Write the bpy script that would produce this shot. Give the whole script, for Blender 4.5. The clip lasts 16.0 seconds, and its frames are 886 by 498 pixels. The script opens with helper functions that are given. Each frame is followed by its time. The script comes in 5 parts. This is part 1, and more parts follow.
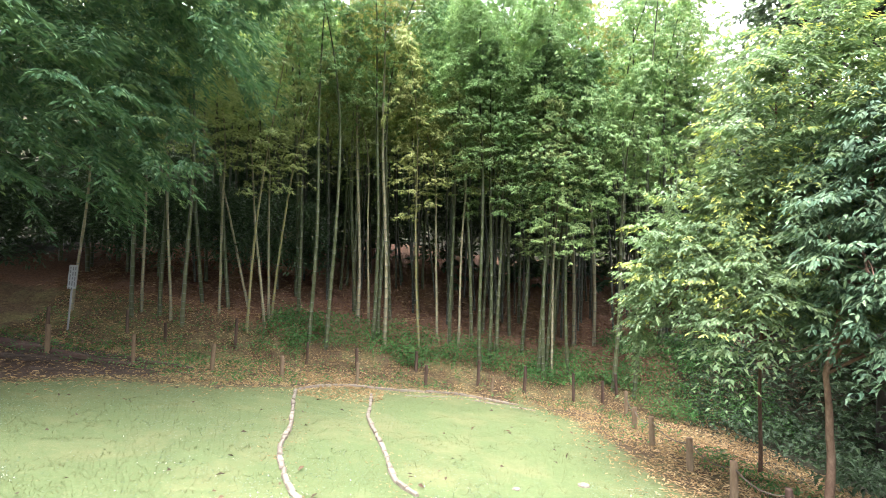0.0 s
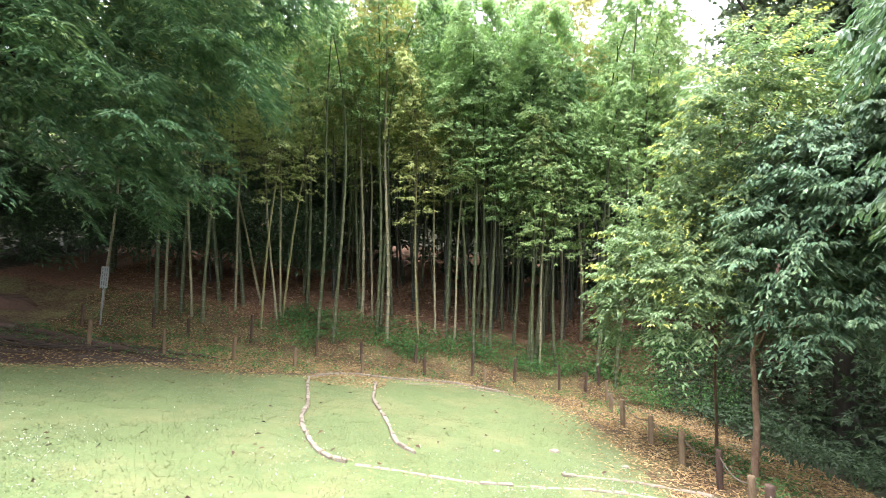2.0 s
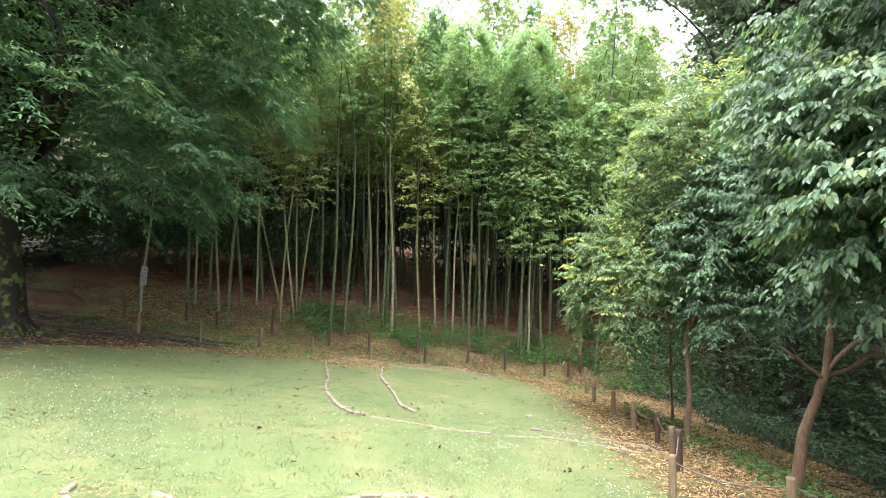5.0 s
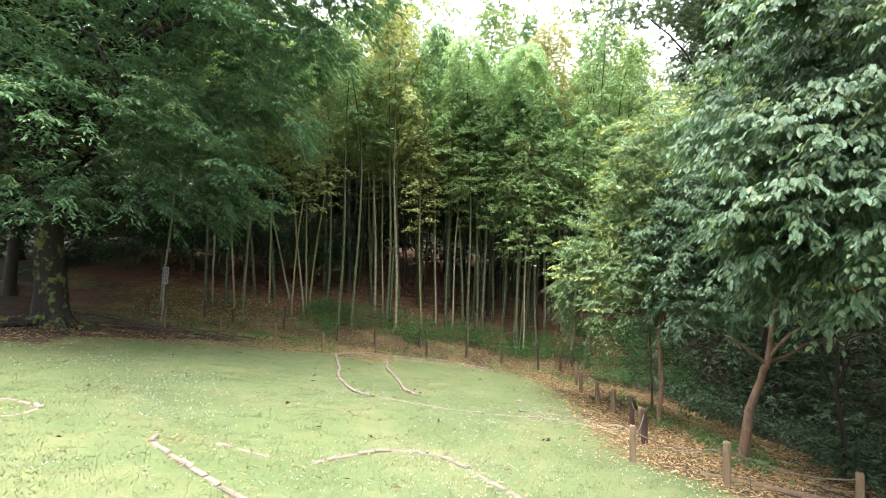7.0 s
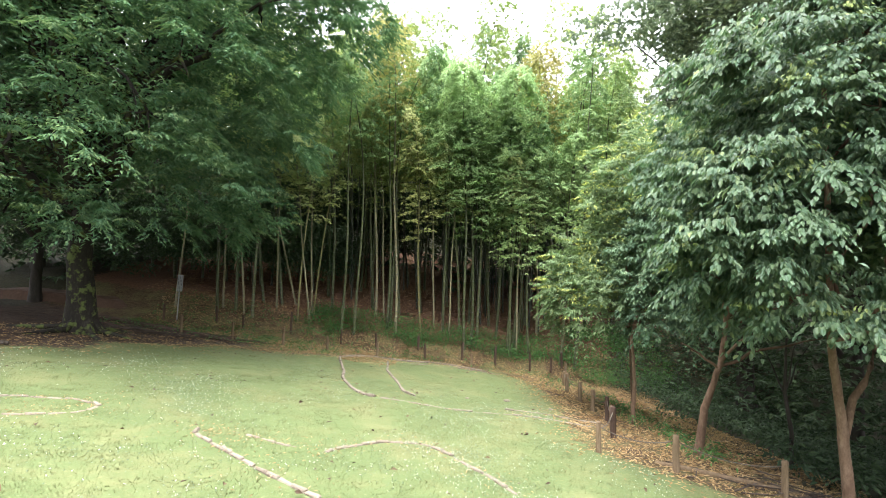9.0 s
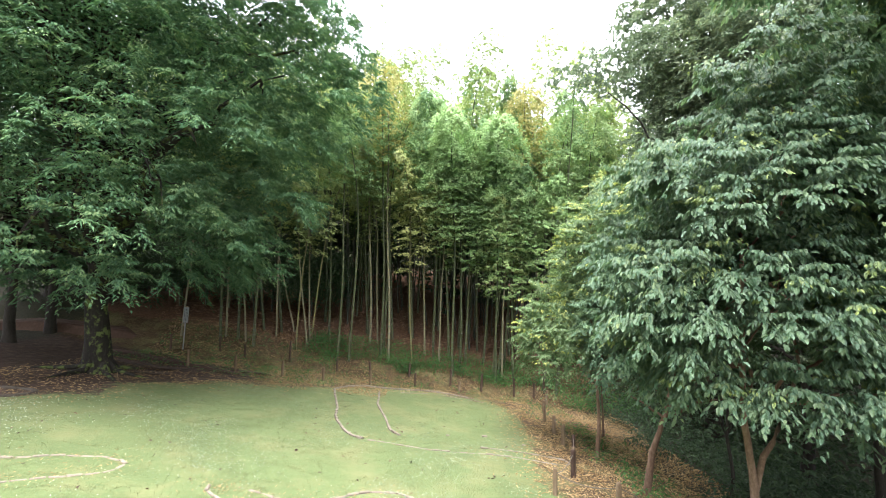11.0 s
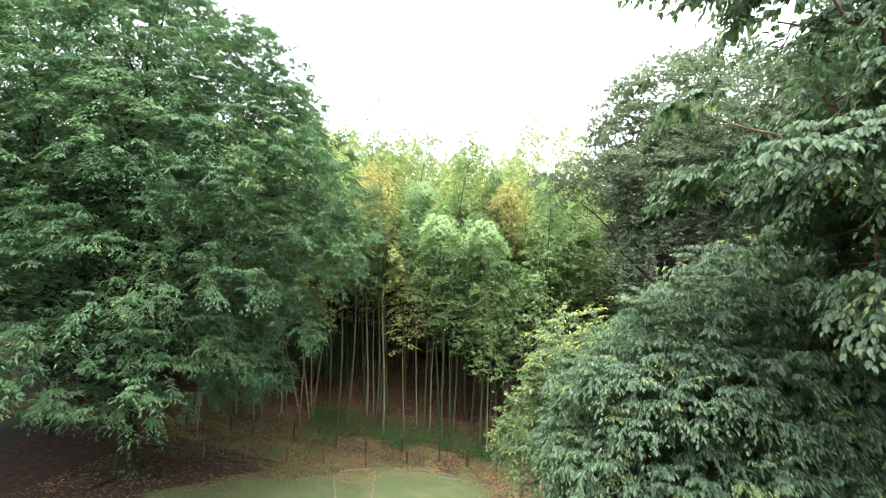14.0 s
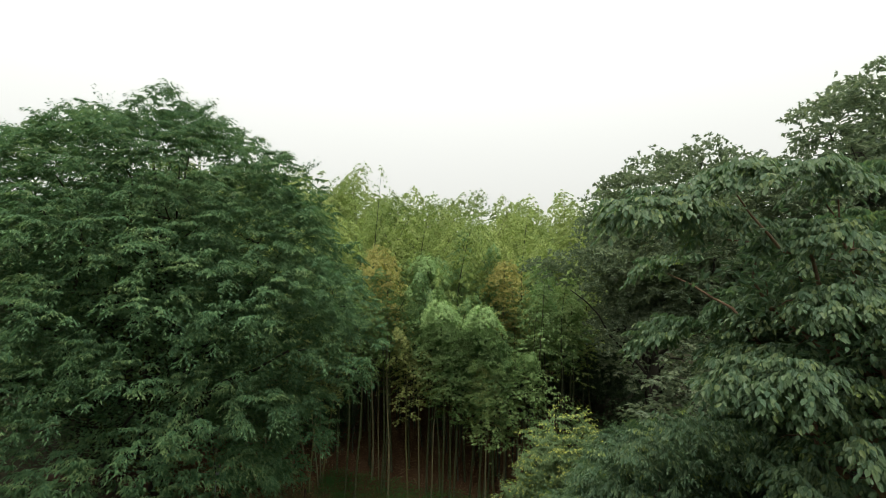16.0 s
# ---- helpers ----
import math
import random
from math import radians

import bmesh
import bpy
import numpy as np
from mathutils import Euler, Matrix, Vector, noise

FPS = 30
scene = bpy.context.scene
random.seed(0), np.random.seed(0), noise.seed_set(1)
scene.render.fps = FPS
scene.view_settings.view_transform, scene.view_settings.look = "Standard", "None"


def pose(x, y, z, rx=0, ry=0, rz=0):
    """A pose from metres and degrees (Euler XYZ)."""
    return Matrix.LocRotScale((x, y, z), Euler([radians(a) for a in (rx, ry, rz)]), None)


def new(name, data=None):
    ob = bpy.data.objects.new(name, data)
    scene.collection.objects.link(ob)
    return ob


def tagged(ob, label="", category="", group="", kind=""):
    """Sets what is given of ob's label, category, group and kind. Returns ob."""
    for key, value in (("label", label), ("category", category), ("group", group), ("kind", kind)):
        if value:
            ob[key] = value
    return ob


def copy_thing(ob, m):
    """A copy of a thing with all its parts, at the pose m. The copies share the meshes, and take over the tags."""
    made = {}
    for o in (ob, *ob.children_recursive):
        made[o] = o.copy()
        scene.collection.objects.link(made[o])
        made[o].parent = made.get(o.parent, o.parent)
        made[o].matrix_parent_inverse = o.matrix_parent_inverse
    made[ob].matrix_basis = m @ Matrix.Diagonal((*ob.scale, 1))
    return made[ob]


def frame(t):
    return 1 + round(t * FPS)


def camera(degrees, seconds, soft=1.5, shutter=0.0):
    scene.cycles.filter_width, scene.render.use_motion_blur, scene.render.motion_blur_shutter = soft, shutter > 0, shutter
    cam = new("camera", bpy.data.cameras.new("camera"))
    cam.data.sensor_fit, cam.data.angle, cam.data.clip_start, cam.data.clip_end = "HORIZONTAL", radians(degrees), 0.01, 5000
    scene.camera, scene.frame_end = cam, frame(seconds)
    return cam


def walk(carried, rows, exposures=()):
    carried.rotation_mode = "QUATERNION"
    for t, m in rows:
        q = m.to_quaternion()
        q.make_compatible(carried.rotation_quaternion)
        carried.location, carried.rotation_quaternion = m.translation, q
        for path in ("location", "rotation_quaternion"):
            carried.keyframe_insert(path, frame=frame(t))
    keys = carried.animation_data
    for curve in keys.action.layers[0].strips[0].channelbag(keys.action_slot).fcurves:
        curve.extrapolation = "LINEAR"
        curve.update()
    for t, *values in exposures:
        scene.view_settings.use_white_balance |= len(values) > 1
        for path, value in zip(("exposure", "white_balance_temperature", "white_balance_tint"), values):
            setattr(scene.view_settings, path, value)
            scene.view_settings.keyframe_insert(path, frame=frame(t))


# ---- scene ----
cam = camera(84.7, 16.0, soft=0.9)
METRES, EYE, TILT, LEAN, TURN = 16.0, 3.0, 2.5, 0.0, 0.0
ROWS = [
    (0.0, 0.0, 0.0, 0.0, 0.0, 0.0, -0.0),
    (0.5, 0.0021, -0.0199, 0.0018, 0.08, -0.0, 0.02),
    (1.0, 0.0036, -0.0399, 0.0028, 0.09, 0.0, 0.07),
    (1.5, 0.0053, -0.0603, 0.0039, 0.12, 0.01, 0.1),
    (2.0, 0.008, -0.0809, 0.0044, 0.15, 0.01, 0.09),
    (2.5, 0.0119, -0.1014, 0.0051, 0.23, -0.01, 0.1),
    (3.0, 0.0146, -0.1213, 0.0051, 0.3, -0.05, 0.1),
    (3.5, 0.0151, -0.1403, 0.0066, 0.34, -0.06, 0.09),
    (4.0, 0.0159, -0.1593, 0.0088, 0.37, -0.08, 0.09),
    (6.5, 0.0184, -0.2536, 0.0133, 0.62, -0.12, 0.06),
    (7.0, 0.0206, -0.2712, 0.015, 0.68, -0.12, 0.04),
    (7.5, 0.0231, -0.2883, 0.0156, 0.7, -0.11, 0.05),
    (8.0, 0.0245, -0.3055, 0.0186, 0.73, -0.13, 0.06),
    (8.5, 0.0269, -0.3234, 0.0256, 0.79, -0.14, 0.06),
    (11.0, 0.0617, -0.4189, 0.1188, 0.91, 0.04, 0.08),
    (11.5, 0.0692, -0.4387, 0.1492, 0.94, 0.02, 0.09),
    (12.0, 0.0772, -0.4585, 0.1859, 0.99, 0.04, 0.09),
    (12.5, 0.0849, -0.4796, 0.2257, 1.01, 0.09, 0.11),
    (13.0, 0.0916, -0.5024, 0.2664, 1.04, 0.2, 0.11),
    (13.5, 0.0966, -0.5255, 0.3109, 1.09, 0.25, 0.13),
    (14.0, 0.0992, -0.5497, 0.3618, 1.11, 0.35, 0.15),
    (14.5, 0.1003, -0.5742, 0.418, 1.11, 0.45, 0.18),
    (15.0, 0.1004, -0.5999, 0.4765, 1.13, 0.52, 0.22),
    (15.5, 0.0988, -0.6261, 0.5368, 1.09, 0.57, 0.24),
    (16.0, 0.099, -0.6514, 0.5956, 1.06, 0.64, 0.24),
]
EXPOSURES = [(0, 2.22, 6020, 24), (4, 1.93, 6130, 21), (8.5, 1.62, 6200, 20), (11, 1.6, 6080, 21), (13, 1.47, 6030, 21), (14, 1.25, 6150, 19), (15, 0.68, 6550, 14), (15.5, 0.12, 6800, 9), (16, -0.52, 6880, 7)]
walk(cam, [(t, pose(0, 0, EYE, TILT, LEAN, TURN) @ pose(METRES * x, METRES * y, METRES * z, 90 + pitch, roll, yaw)) for t, x, y, z, yaw, pitch, roll in ROWS], EXPOSURES)

# ---- light: a bright overcast sky, with the weak wide glow of the sun through it ----
SUN_HIGH, SUN_TURN = 78.0, 200.0
world = bpy.data.worlds.new("overcast_sky")
scene.world = world
world.use_nodes = True
wn, wl = world.node_tree.nodes, world.node_tree.links
sky = wn.new("ShaderNodeTexSky")
sky.sky_type, sky.sun_disc = "NISHITA", False
sky.sun_elevation, sky.sun_rotation = radians(SUN_HIGH), radians(SUN_TURN)
sky.air_density, sky.dust_density, sky.ozone_density = 1.0, 4.0, 1.0
pale = wn.new("ShaderNodeHueSaturation")
pale.inputs["Saturation"].default_value = 0.22
pale.inputs["Value"].default_value = 1.0
cloud = wn.new("ShaderNodeMix")
cloud.data_type = "RGBA"
cloud.inputs[0].default_value = 0.65
cloud.inputs[7].default_value = (13.0, 13.4, 13.6, 1)
wl.new(sky.outputs[0], pale.inputs["Color"])
wl.new(pale.outputs[0], cloud.inputs[6])
# an overcast sky is three to four times brighter overhead than near the horizon
place = wn.new("ShaderNodeTexCoord")
high = wn.new("ShaderNodeSeparateXYZ")
lift = wn.new("ShaderNodeMapRange")
lift.inputs["To Min"].default_value, lift.inputs["To Max"].default_value = 0.78, 2.7
dome = wn.new("ShaderNodeMix")
dome.data_type, dome.blend_type = "RGBA", "MULTIPLY"
dome.inputs[0].default_value = 1.0
wl.new(place.outputs["Generated"], high.inputs[0])
steep = wn.new("ShaderNodeMath")
steep.operation, steep.use_clamp = "POWER", True
steep.inputs[1].default_value = 1.9
wl.new(high.outputs["Z"], steep.inputs[0])
wl.new(steep.outputs[0], lift.inputs["Value"])
wl.new(cloud.outputs[2], dome.inputs[6])
wl.new(lift.outputs[0], dome.inputs[7])
wl.new(dome.outputs[2], wn["Background"].inputs[0])
wn["Background"].inputs[1].default_value = 0.15
sun = new("sun", bpy.data.lights.new("sun", "SUN"))
sun.data.energy, sun.data.angle, sun.data.color = 3.0, radians(55), (1.0, 0.96, 0.88)
sun.matrix_world = pose(0, 0, 30, 90 - SUN_HIGH, 0, 180 - SUN_TURN)


# ---- materials ----
def material(name):
    m = bpy.data.materials.new(name)
    m.use_nodes = True
    return m, m.node_tree.nodes, m.node_tree.links, m.node_tree.nodes["Principled BSDF"]


def ramp(n, stops):
    r = n.new("ShaderNodeValToRGB")
    while len(r.color_ramp.elements) < len(stops):
        r.color_ramp.elements.new(0.5)
    for e, (at, c) in zip(r.color_ramp.elements, stops):
        e.position, e.color = at, (*c, 1)
    return r


def noise_tex(n, l, scale, detail=4.0, rough=0.6, coords=None, stretch=None):
    t = n.new("ShaderNodeTexNoise")
    t.inputs["Scale"].default_value, t.inputs["Detail"].default_value, t.inputs["Roughness"].default_value = scale, detail, rough
    if coords is not None:
        if stretch:
            mp = n.new("ShaderNodeMapping")
            mp.inputs["Scale"].default_value = stretch
            l.new(coords, mp.inputs["Vector"])
            coords = mp.outputs[0]
        l.new(coords, t.inputs["Vector"])
    return t


def mixed(n, l, fac, a, b, blend="MIX"):
    m = n.new("ShaderNodeMix")
    m.data_type, m.blend_type = "RGBA", blend
    for sock, v in ((m.inputs[0], fac), (m.inputs[6], a), (m.inputs[7], b)):
        if isinstance(v, (int, float)):
            sock.default_value = v
        elif isinstance(v, tuple):
            sock.default_value = (*v, 1)
        else:
            l.new(v, sock)
    return m.outputs[2]


def leaf_material(name, stops, through_light=0.35, rough=0.5, patch=0.5, gloss=0.16, vary=0.16, young=None):
    """Leaves that differ one by one and, more slowly, from bough to bough; young leaves at the ends of shoots have a colour of their own."""
    m, n, l, p = material(name)
    geo = n.new("ShaderNodeNewGeometry")
    tc = n.new("ShaderNodeTexCoord")
    r = ramp(n, stops)
    big = noise_tex(n, l, patch, 2.0, 0.5, tc.outputs["Object"])
    add = n.new("ShaderNodeMath")
    add.operation = "MULTIPLY_ADD"
    add.inputs[1].default_value, add.inputs[2].default_value = 0.5, 0.08 - 0.5 * vary
    l.new(geo.outputs["Random Per Island"], add.inputs[0])
    add2 = n.new("ShaderNodeMath")
    add2.operation = "MULTIPLY_ADD"
    add2.inputs[1].default_value = 0.45
    l.new(big.outputs[0], add2.inputs[0])
    l.new(add.outputs[0], add2.inputs[2])
    info = n.new("ShaderNodeObjectInfo")
    add3 = n.new("ShaderNodeMath")
    add3.operation = "MULTIPLY_ADD"
    add3.inputs[1].default_value = vary
    l.new(info.outputs["Random"], add3.inputs[0])
    l.new(add2.outputs[0], add3.inputs[2])
    l.new(add3.outputs[0], r.inputs[0])
    col = r.outputs[0]
    if young:
        tip = n.new("ShaderNodeAttribute")
        tip.attribute_name = "young"
        col = mixed(n, l, tip.outputs["Fac"], col, young)
    l.new(col, p.inputs["Base Color"])
    p.inputs["Roughness"].default_value = rough
    p.inputs["Specular IOR Level"].default_value = gloss
    tr = n.new("ShaderNodeBsdfTranslucent")
    warm = mixed(n, l, 1.0, col, (1.05, 1.15, 0.82), "MULTIPLY")
    l.new(warm, tr.inputs["Color"])
    mx = n.new("ShaderNodeMixShader")
    mx.inputs[0].default_value = through_light
    l.new(p.outputs[0], mx.inputs[1])
    l.new(tr.outputs[0], mx.inputs[2])
    l.new(mx.outputs[0], n["Material Output"].inputs["Surface"])
    return m


def rough_material(name, stops, scale, rough=0.9, bump=0.4, stretch=None, fine=6.0, mottle=None):
    """Bark, timber, stone, earth: a colour ramp on two scales of noise, with relief."""
    m, n, l, p = material(name)
    tc = n.new("ShaderNodeTexCoord")
    a = noise_tex(n, l, scale, 5.0, 0.65, tc.outputs["Object"], stretch)
    b = noise_tex(n, l, scale * fine, 4.0, 0.7, tc.outputs["Object"], stretch)
    info = n.new("ShaderNodeObjectInfo")
    s = n.new("ShaderNodeMath")
    s.operation = "MULTIPLY_ADD"
    s.inputs[1].default_value = 0.5
    l.new(b.outputs[0], s.inputs[0])
    h = n.new("ShaderNodeMath")
    h.operation = "MULTIPLY_ADD"
    h.inputs[1].default_value, h.inputs[2].default_value = 0.55, -0.08
    l.new(a.outputs[0], h.inputs[0])
    l.new(h.outputs[0], s.inputs[2])
    q = n.new("ShaderNodeMath")
    q.operation = "MULTIPLY_ADD"
    q.inputs[1].default_value = 0.14
    l.new(info.outputs["Random"], q.inputs[0])
    l.new(s.outputs[0], q.inputs[2])
    r = ramp(n, stops)
    l.new(q.outputs[0], r.inputs[0])
    col = r.outputs[0]
    if mottle:
        c2, amount, sc = mottle
        w = noise_tex(n, l, sc, 3.0, 0.6, tc.outputs["Object"])
        rr = ramp(n, [(0.62 - amount, (0, 0, 0)), (0.72 - amount, (1, 1, 1))])
        l.new(w.outputs[0], rr.inputs[0])
        col = mixed(n, l, rr.outputs[0], col, c2)
    l.new(col, p.inputs["Base Color"])
    p.inputs["Roughness"].default_value = rough
    p.inputs["Specular IOR Level"].default_value = 0.25
    bp = n.new("ShaderNodeBump")
    bp.inputs["Strength"].default_value, bp.inputs["Distance"].default_value = bump, 0.02
    l.new(s.outputs[0], bp.inputs["Height"])
    l.new(bp.outputs[0], p.inputs["Normal"])
    return m


def plain(name, c, rough=0.6):
    m, n, l, p = material(name)
    tc = n.new("ShaderNodeTexCoord")
    t = noise_tex(n, l, 14.0, 4.0, 0.7, tc.outputs["Object"])
    l.new(mixed(n, l, t.outputs[0], tuple(v * 0.72 for v in c), tuple(min(1, v * 1.2) for v in c)), p.inputs["Base Color"])
    p.inputs["Roughness"].default_value = rough
    return m


def ground_material():
    m, n, l, p = material("lawn_and_leaf_litter")
    tc = n.new("ShaderNodeTexCoord")
    o = tc.outputs["Object"]
    lawn = n.new("ShaderNodeAttribute")
    lawn.attribute_name = "lawn"
    soil = n.new("ShaderNodeAttribute")
    soil.attribute_name = "soil"
    deep = n.new("ShaderNodeAttribute")
    deep.attribute_name = "grove"
    shade = n.new("ShaderNodeAttribute")
    shade.attribute_name = "shaded_earth"
    g1, g2, g3 = noise_tex(n, l, 0.55, 4, 0.6, o), noise_tex(n, l, 6.0, 5, 0.7, o), noise_tex(n, l, 70.0, 3, 0.7, o)
    grass = ramp(n, [(0.25, (0.042, 0.068, 0.021)), (0.5, (0.07, 0.096, 0.032)), (0.75, (0.11, 0.128, 0.047))])
    gs = n.new("ShaderNodeMath")
    gs.operation = "MULTIPLY_ADD"
    gs.inputs[1].default_value = 0.5
    l.new(g2.outputs[0], gs.inputs[0])
    gh = n.new("ShaderNodeMath")
    gh.operation = "MULTIPLY"
    gh.inputs[1].default_value = 0.5
    l.new(g1.outputs[0], gh.inputs[0])
    l.new(gh.outputs[0], gs.inputs[2])
    l.new(gs.outputs[0], grass.inputs[0])
    g4 = noise_tex(n, l, 24.0, 4, 0.75, o)
    worn = ramp(n, [(0.56, (0, 0, 0)), (0.74, (1, 1, 1))])
    l.new(g4.outputs[0], worn.inputs[0])
    grain = mixed(n, l, 0.55, grass.outputs[0], mixed(n, l, g3.outputs[0], (0.04, 0.065, 0.022), (0.12, 0.148, 0.06)))
    grain = mixed(n, l, worn.outputs[0], grain, (0.15, 0.155, 0.07))
    dry = ramp(n, [(0.48, (0, 0, 0)), (0.74, (0.7, 0.7, 0.7))])
    l.new(noise_tex(n, l, 0.8, 5, 0.7, o).outputs[0], dry.inputs[0])
    grain = mixed(n, l, dry.outputs[0], grain, (0.145, 0.138, 0.062))
    straw = ramp(n, [(0.3, (0.02, 0.013, 0.007)), (0.48, (0.055, 0.037, 0.018)), (0.7, (0.115, 0.08, 0.04))])
    s1 = noise_tex(n, l, 16.0, 6, 0.75, o)
    l.new(s1.outputs[0], straw.inputs[0])
    moss = ramp(n, [(0.44, (0, 0, 0)), (0.62, (1, 1, 1))])
    l.new(noise_tex(n, l, 1.1, 5, 0.7, o).outputs[0], moss.inputs[0])
    mossy = ramp(n, [(0.3, (0.04, 0.039, 0.015)), (0.5, (0.092, 0.087, 0.034)), (0.72, (0.175, 0.156, 0.067))])
    l.new(s1.outputs[0], mossy.inputs[0])
    strawy = mixed(n, l, moss.outputs[0], straw.outputs[0], mossy.outputs[0])
    red = ramp(n, [(0.3, (0.045, 0.025, 0.014)), (0.5, (0.11, 0.06, 0.034)), (0.72, (0.18, 0.108, 0.063))])
    l.new(s1.outputs[0], red.inputs[0])
    earth = ramp(n, [(0.3, (0.026, 0.017, 0.011)), (0.55, (0.056, 0.037, 0.024)), (0.75, (0.1, 0.07, 0.045))])
    s2 = noise_tex(n, l, 5.0, 6, 0.7, o)
    l.new(s2.outputs[0], earth.inputs[0])

    def edge(att, amount):
        e = n.new("ShaderNodeMath")
        e.operation = "MULTIPLY_ADD"
        e.inputs[1].default_value, e.inputs[2].default_value = amount, -amount / 2
        l.new(g2.outputs[0], e.inputs[0])
        f = n.new("ShaderNodeMath")
        f.operation = "ADD"
        l.new(att.outputs["Fac"], f.inputs[0])
        l.new(e.outputs[0], f.inputs[1])
        r = ramp(n, [(0.44, (0, 0, 0)), (0.56, (1, 1, 1))])
        l.new(f.outputs[0], r.inputs[0])
        return r.outputs[0]

    col = mixed(n, l, edge(deep, 0.6), strawy, red.outputs[0])
    col = mixed(n, l, edge(soil, 0.7), col, earth.outputs[0])
    # ground under the outer trees: their shade is put into this dark olive-brown
    shaded_earth = ramp(n, [(0.3, (0.0117, 0.013, 0.00715)), (0.5, (0.0292, 0.0292, 0.0156)), (0.75, (0.0585, 0.0553, 0.026))])
    l.new(s1.outputs[0], shaded_earth.inputs[0])
    col = mixed(n, l, edge(shade, 0.8), col, shaded_earth.outputs[0])
    col = mixed(n, l, edge(lawn, 0.9), col, grain)
    l.new(col, p.inputs["Base Color"])
    p.inputs["Roughness"].default_value = 0.95
    p.inputs["Specular IOR Level"].default_value = 0.15
    bp = n.new("ShaderNodeBump")
    bp.inputs["Strength"].default_value, bp.inputs["Distance"].default_value = 0.5, 0.03
    hs = n.new("ShaderNodeMath")
    hs.operation = "ADD"
    l.new(s1.outputs[0], hs.inputs[0])
    l.new(g3.outputs[0], hs.inputs[1])
    l.new(hs.outputs[0], bp.inputs["Height"])
    l.new(bp.outputs[0], p.inputs["Normal"])
    return m


GROUND = ground_material()
BIG_TREE_LEAF = leaf_material("dark_broad_leaves", [(0.1, (0.0349, 0.0836, 0.0456)), (0.45, (0.0715, 0.146, 0.0742)), (0.75, (0.117, 0.204, 0.0916)), (0.95, (0.157, 0.233, 0.101))], 0.28, 0.55, 0.4, 0.1, young=(0.203, 0.278, 0.113))
SMALL_TREE_LEAF = leaf_material("fresh_small_leaves", [(0.1, (0.0793, 0.134, 0.0644)), (0.5, (0.138, 0.208, 0.0941)), (0.8, (0.19, 0.259, 0.109)), (0.97, (0.254, 0.292, 0.0991))], 0.4, 0.5, 0.7, 0.25, young=(0.55, 0.56, 0.11))
LARGE_LEAF = leaf_material("large_cherry_leaves", [(0.1, (0.0416, 0.0845, 0.0514)), (0.5, (0.0796, 0.14, 0.0762)), (0.8, (0.124, 0.183, 0.0894)), (0.97, (0.222, 0.271, 0.0934))], 0.42, 0.45, 0.6, 0.26, young=(0.235, 0.293, 0.0778))
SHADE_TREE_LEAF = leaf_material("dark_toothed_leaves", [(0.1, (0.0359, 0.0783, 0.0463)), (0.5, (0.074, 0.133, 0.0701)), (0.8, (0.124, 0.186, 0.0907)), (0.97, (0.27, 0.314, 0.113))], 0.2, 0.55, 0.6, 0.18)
OAK_LEAF = leaf_material("grey_green_oak_leaves", [(0.1, (0.0783, 0.115, 0.0797)), (0.5, (0.147, 0.193, 0.124)), (0.8, (0.215, 0.261, 0.16)), (0.97, (0.292, 0.329, 0.17))], 0.4, 0.5, 0.35)
BAMBOO_LEAF = leaf_material("bamboo_leaves", [(0.1, (0.0774, 0.154, 0.0633)), (0.45, (0.164, 0.275, 0.108)), (0.72, (0.244, 0.361, 0.138)), (0.95, (0.36, 0.455, 0.175))], 0.34, 0.5, 0.5, vary=0.5)
BAMBOO_LEAF_FRESH = leaf_material("fresh_bamboo_leaves", [(0.1, (0.132, 0.228, 0.0931)), (0.45, (0.242, 0.38, 0.161)), (0.72, (0.353, 0.489, 0.213)), (0.95, (0.476, 0.573, 0.254))], 0.36, 0.5, 0.5)
BAMBOO_LEAF_LIGHT = leaf_material("sunlit_bamboo_leaves", [(0.1, (0.123, 0.185, 0.0576)), (0.45, (0.214, 0.291, 0.0864)), (0.72, (0.291, 0.361, 0.116)), (0.95, (0.383, 0.432, 0.161))], 0.38, 0.5, 0.3, vary=0.5)
BAMBOO_LEAF_OLD = leaf_material("yellowing_bamboo_leaves", [(0.1, (0.179, 0.174, 0.0553)), (0.45, (0.325, 0.309, 0.0986)), (0.75, (0.437, 0.402, 0.143)), (0.95, (0.526, 0.478, 0.188))], 0.4, 0.55, 0.5)
BAMBOO_LEAF_OLIVE = leaf_material("olive_bamboo_leaves", [(0.1, (0.127, 0.177, 0.0663)), (0.45, (0.245, 0.303, 0.113)), (0.72, (0.353, 0.394, 0.146)), (0.95, (0.47, 0.486, 0.189))], 0.34, 0.5, 0.5, vary=0.5)
COVER_LEAF = leaf_material("ground_cover_leaves", [(0.1, (0.0235, 0.0655, 0.019)), (0.5, (0.0472, 0.116, 0.0305)), (0.8, (0.0809, 0.169, 0.044)), (0.97, (0.148, 0.231, 0.0745))], 0.3, 0.5, 0.9)
GRASS = leaf_material("lawn_grass", [(0.1, (0.0633, 0.0828, 0.0323)), (0.5, (0.0919, 0.105, 0.0445)), (0.8, (0.127, 0.128, 0.0606)), (0.97, (0.171, 0.148, 0.0942))], 0.42, 0.6, 0.25)
CLOVER_LEAF = leaf_material("clover_leaves", [(0.1, (0.0581, 0.088, 0.0436)), (0.5, (0.0981, 0.132, 0.074)), (0.85, (0.145, 0.172, 0.122)), (0.97, (0.2, 0.213, 0.183))], 0.25, 0.45, 0.4)
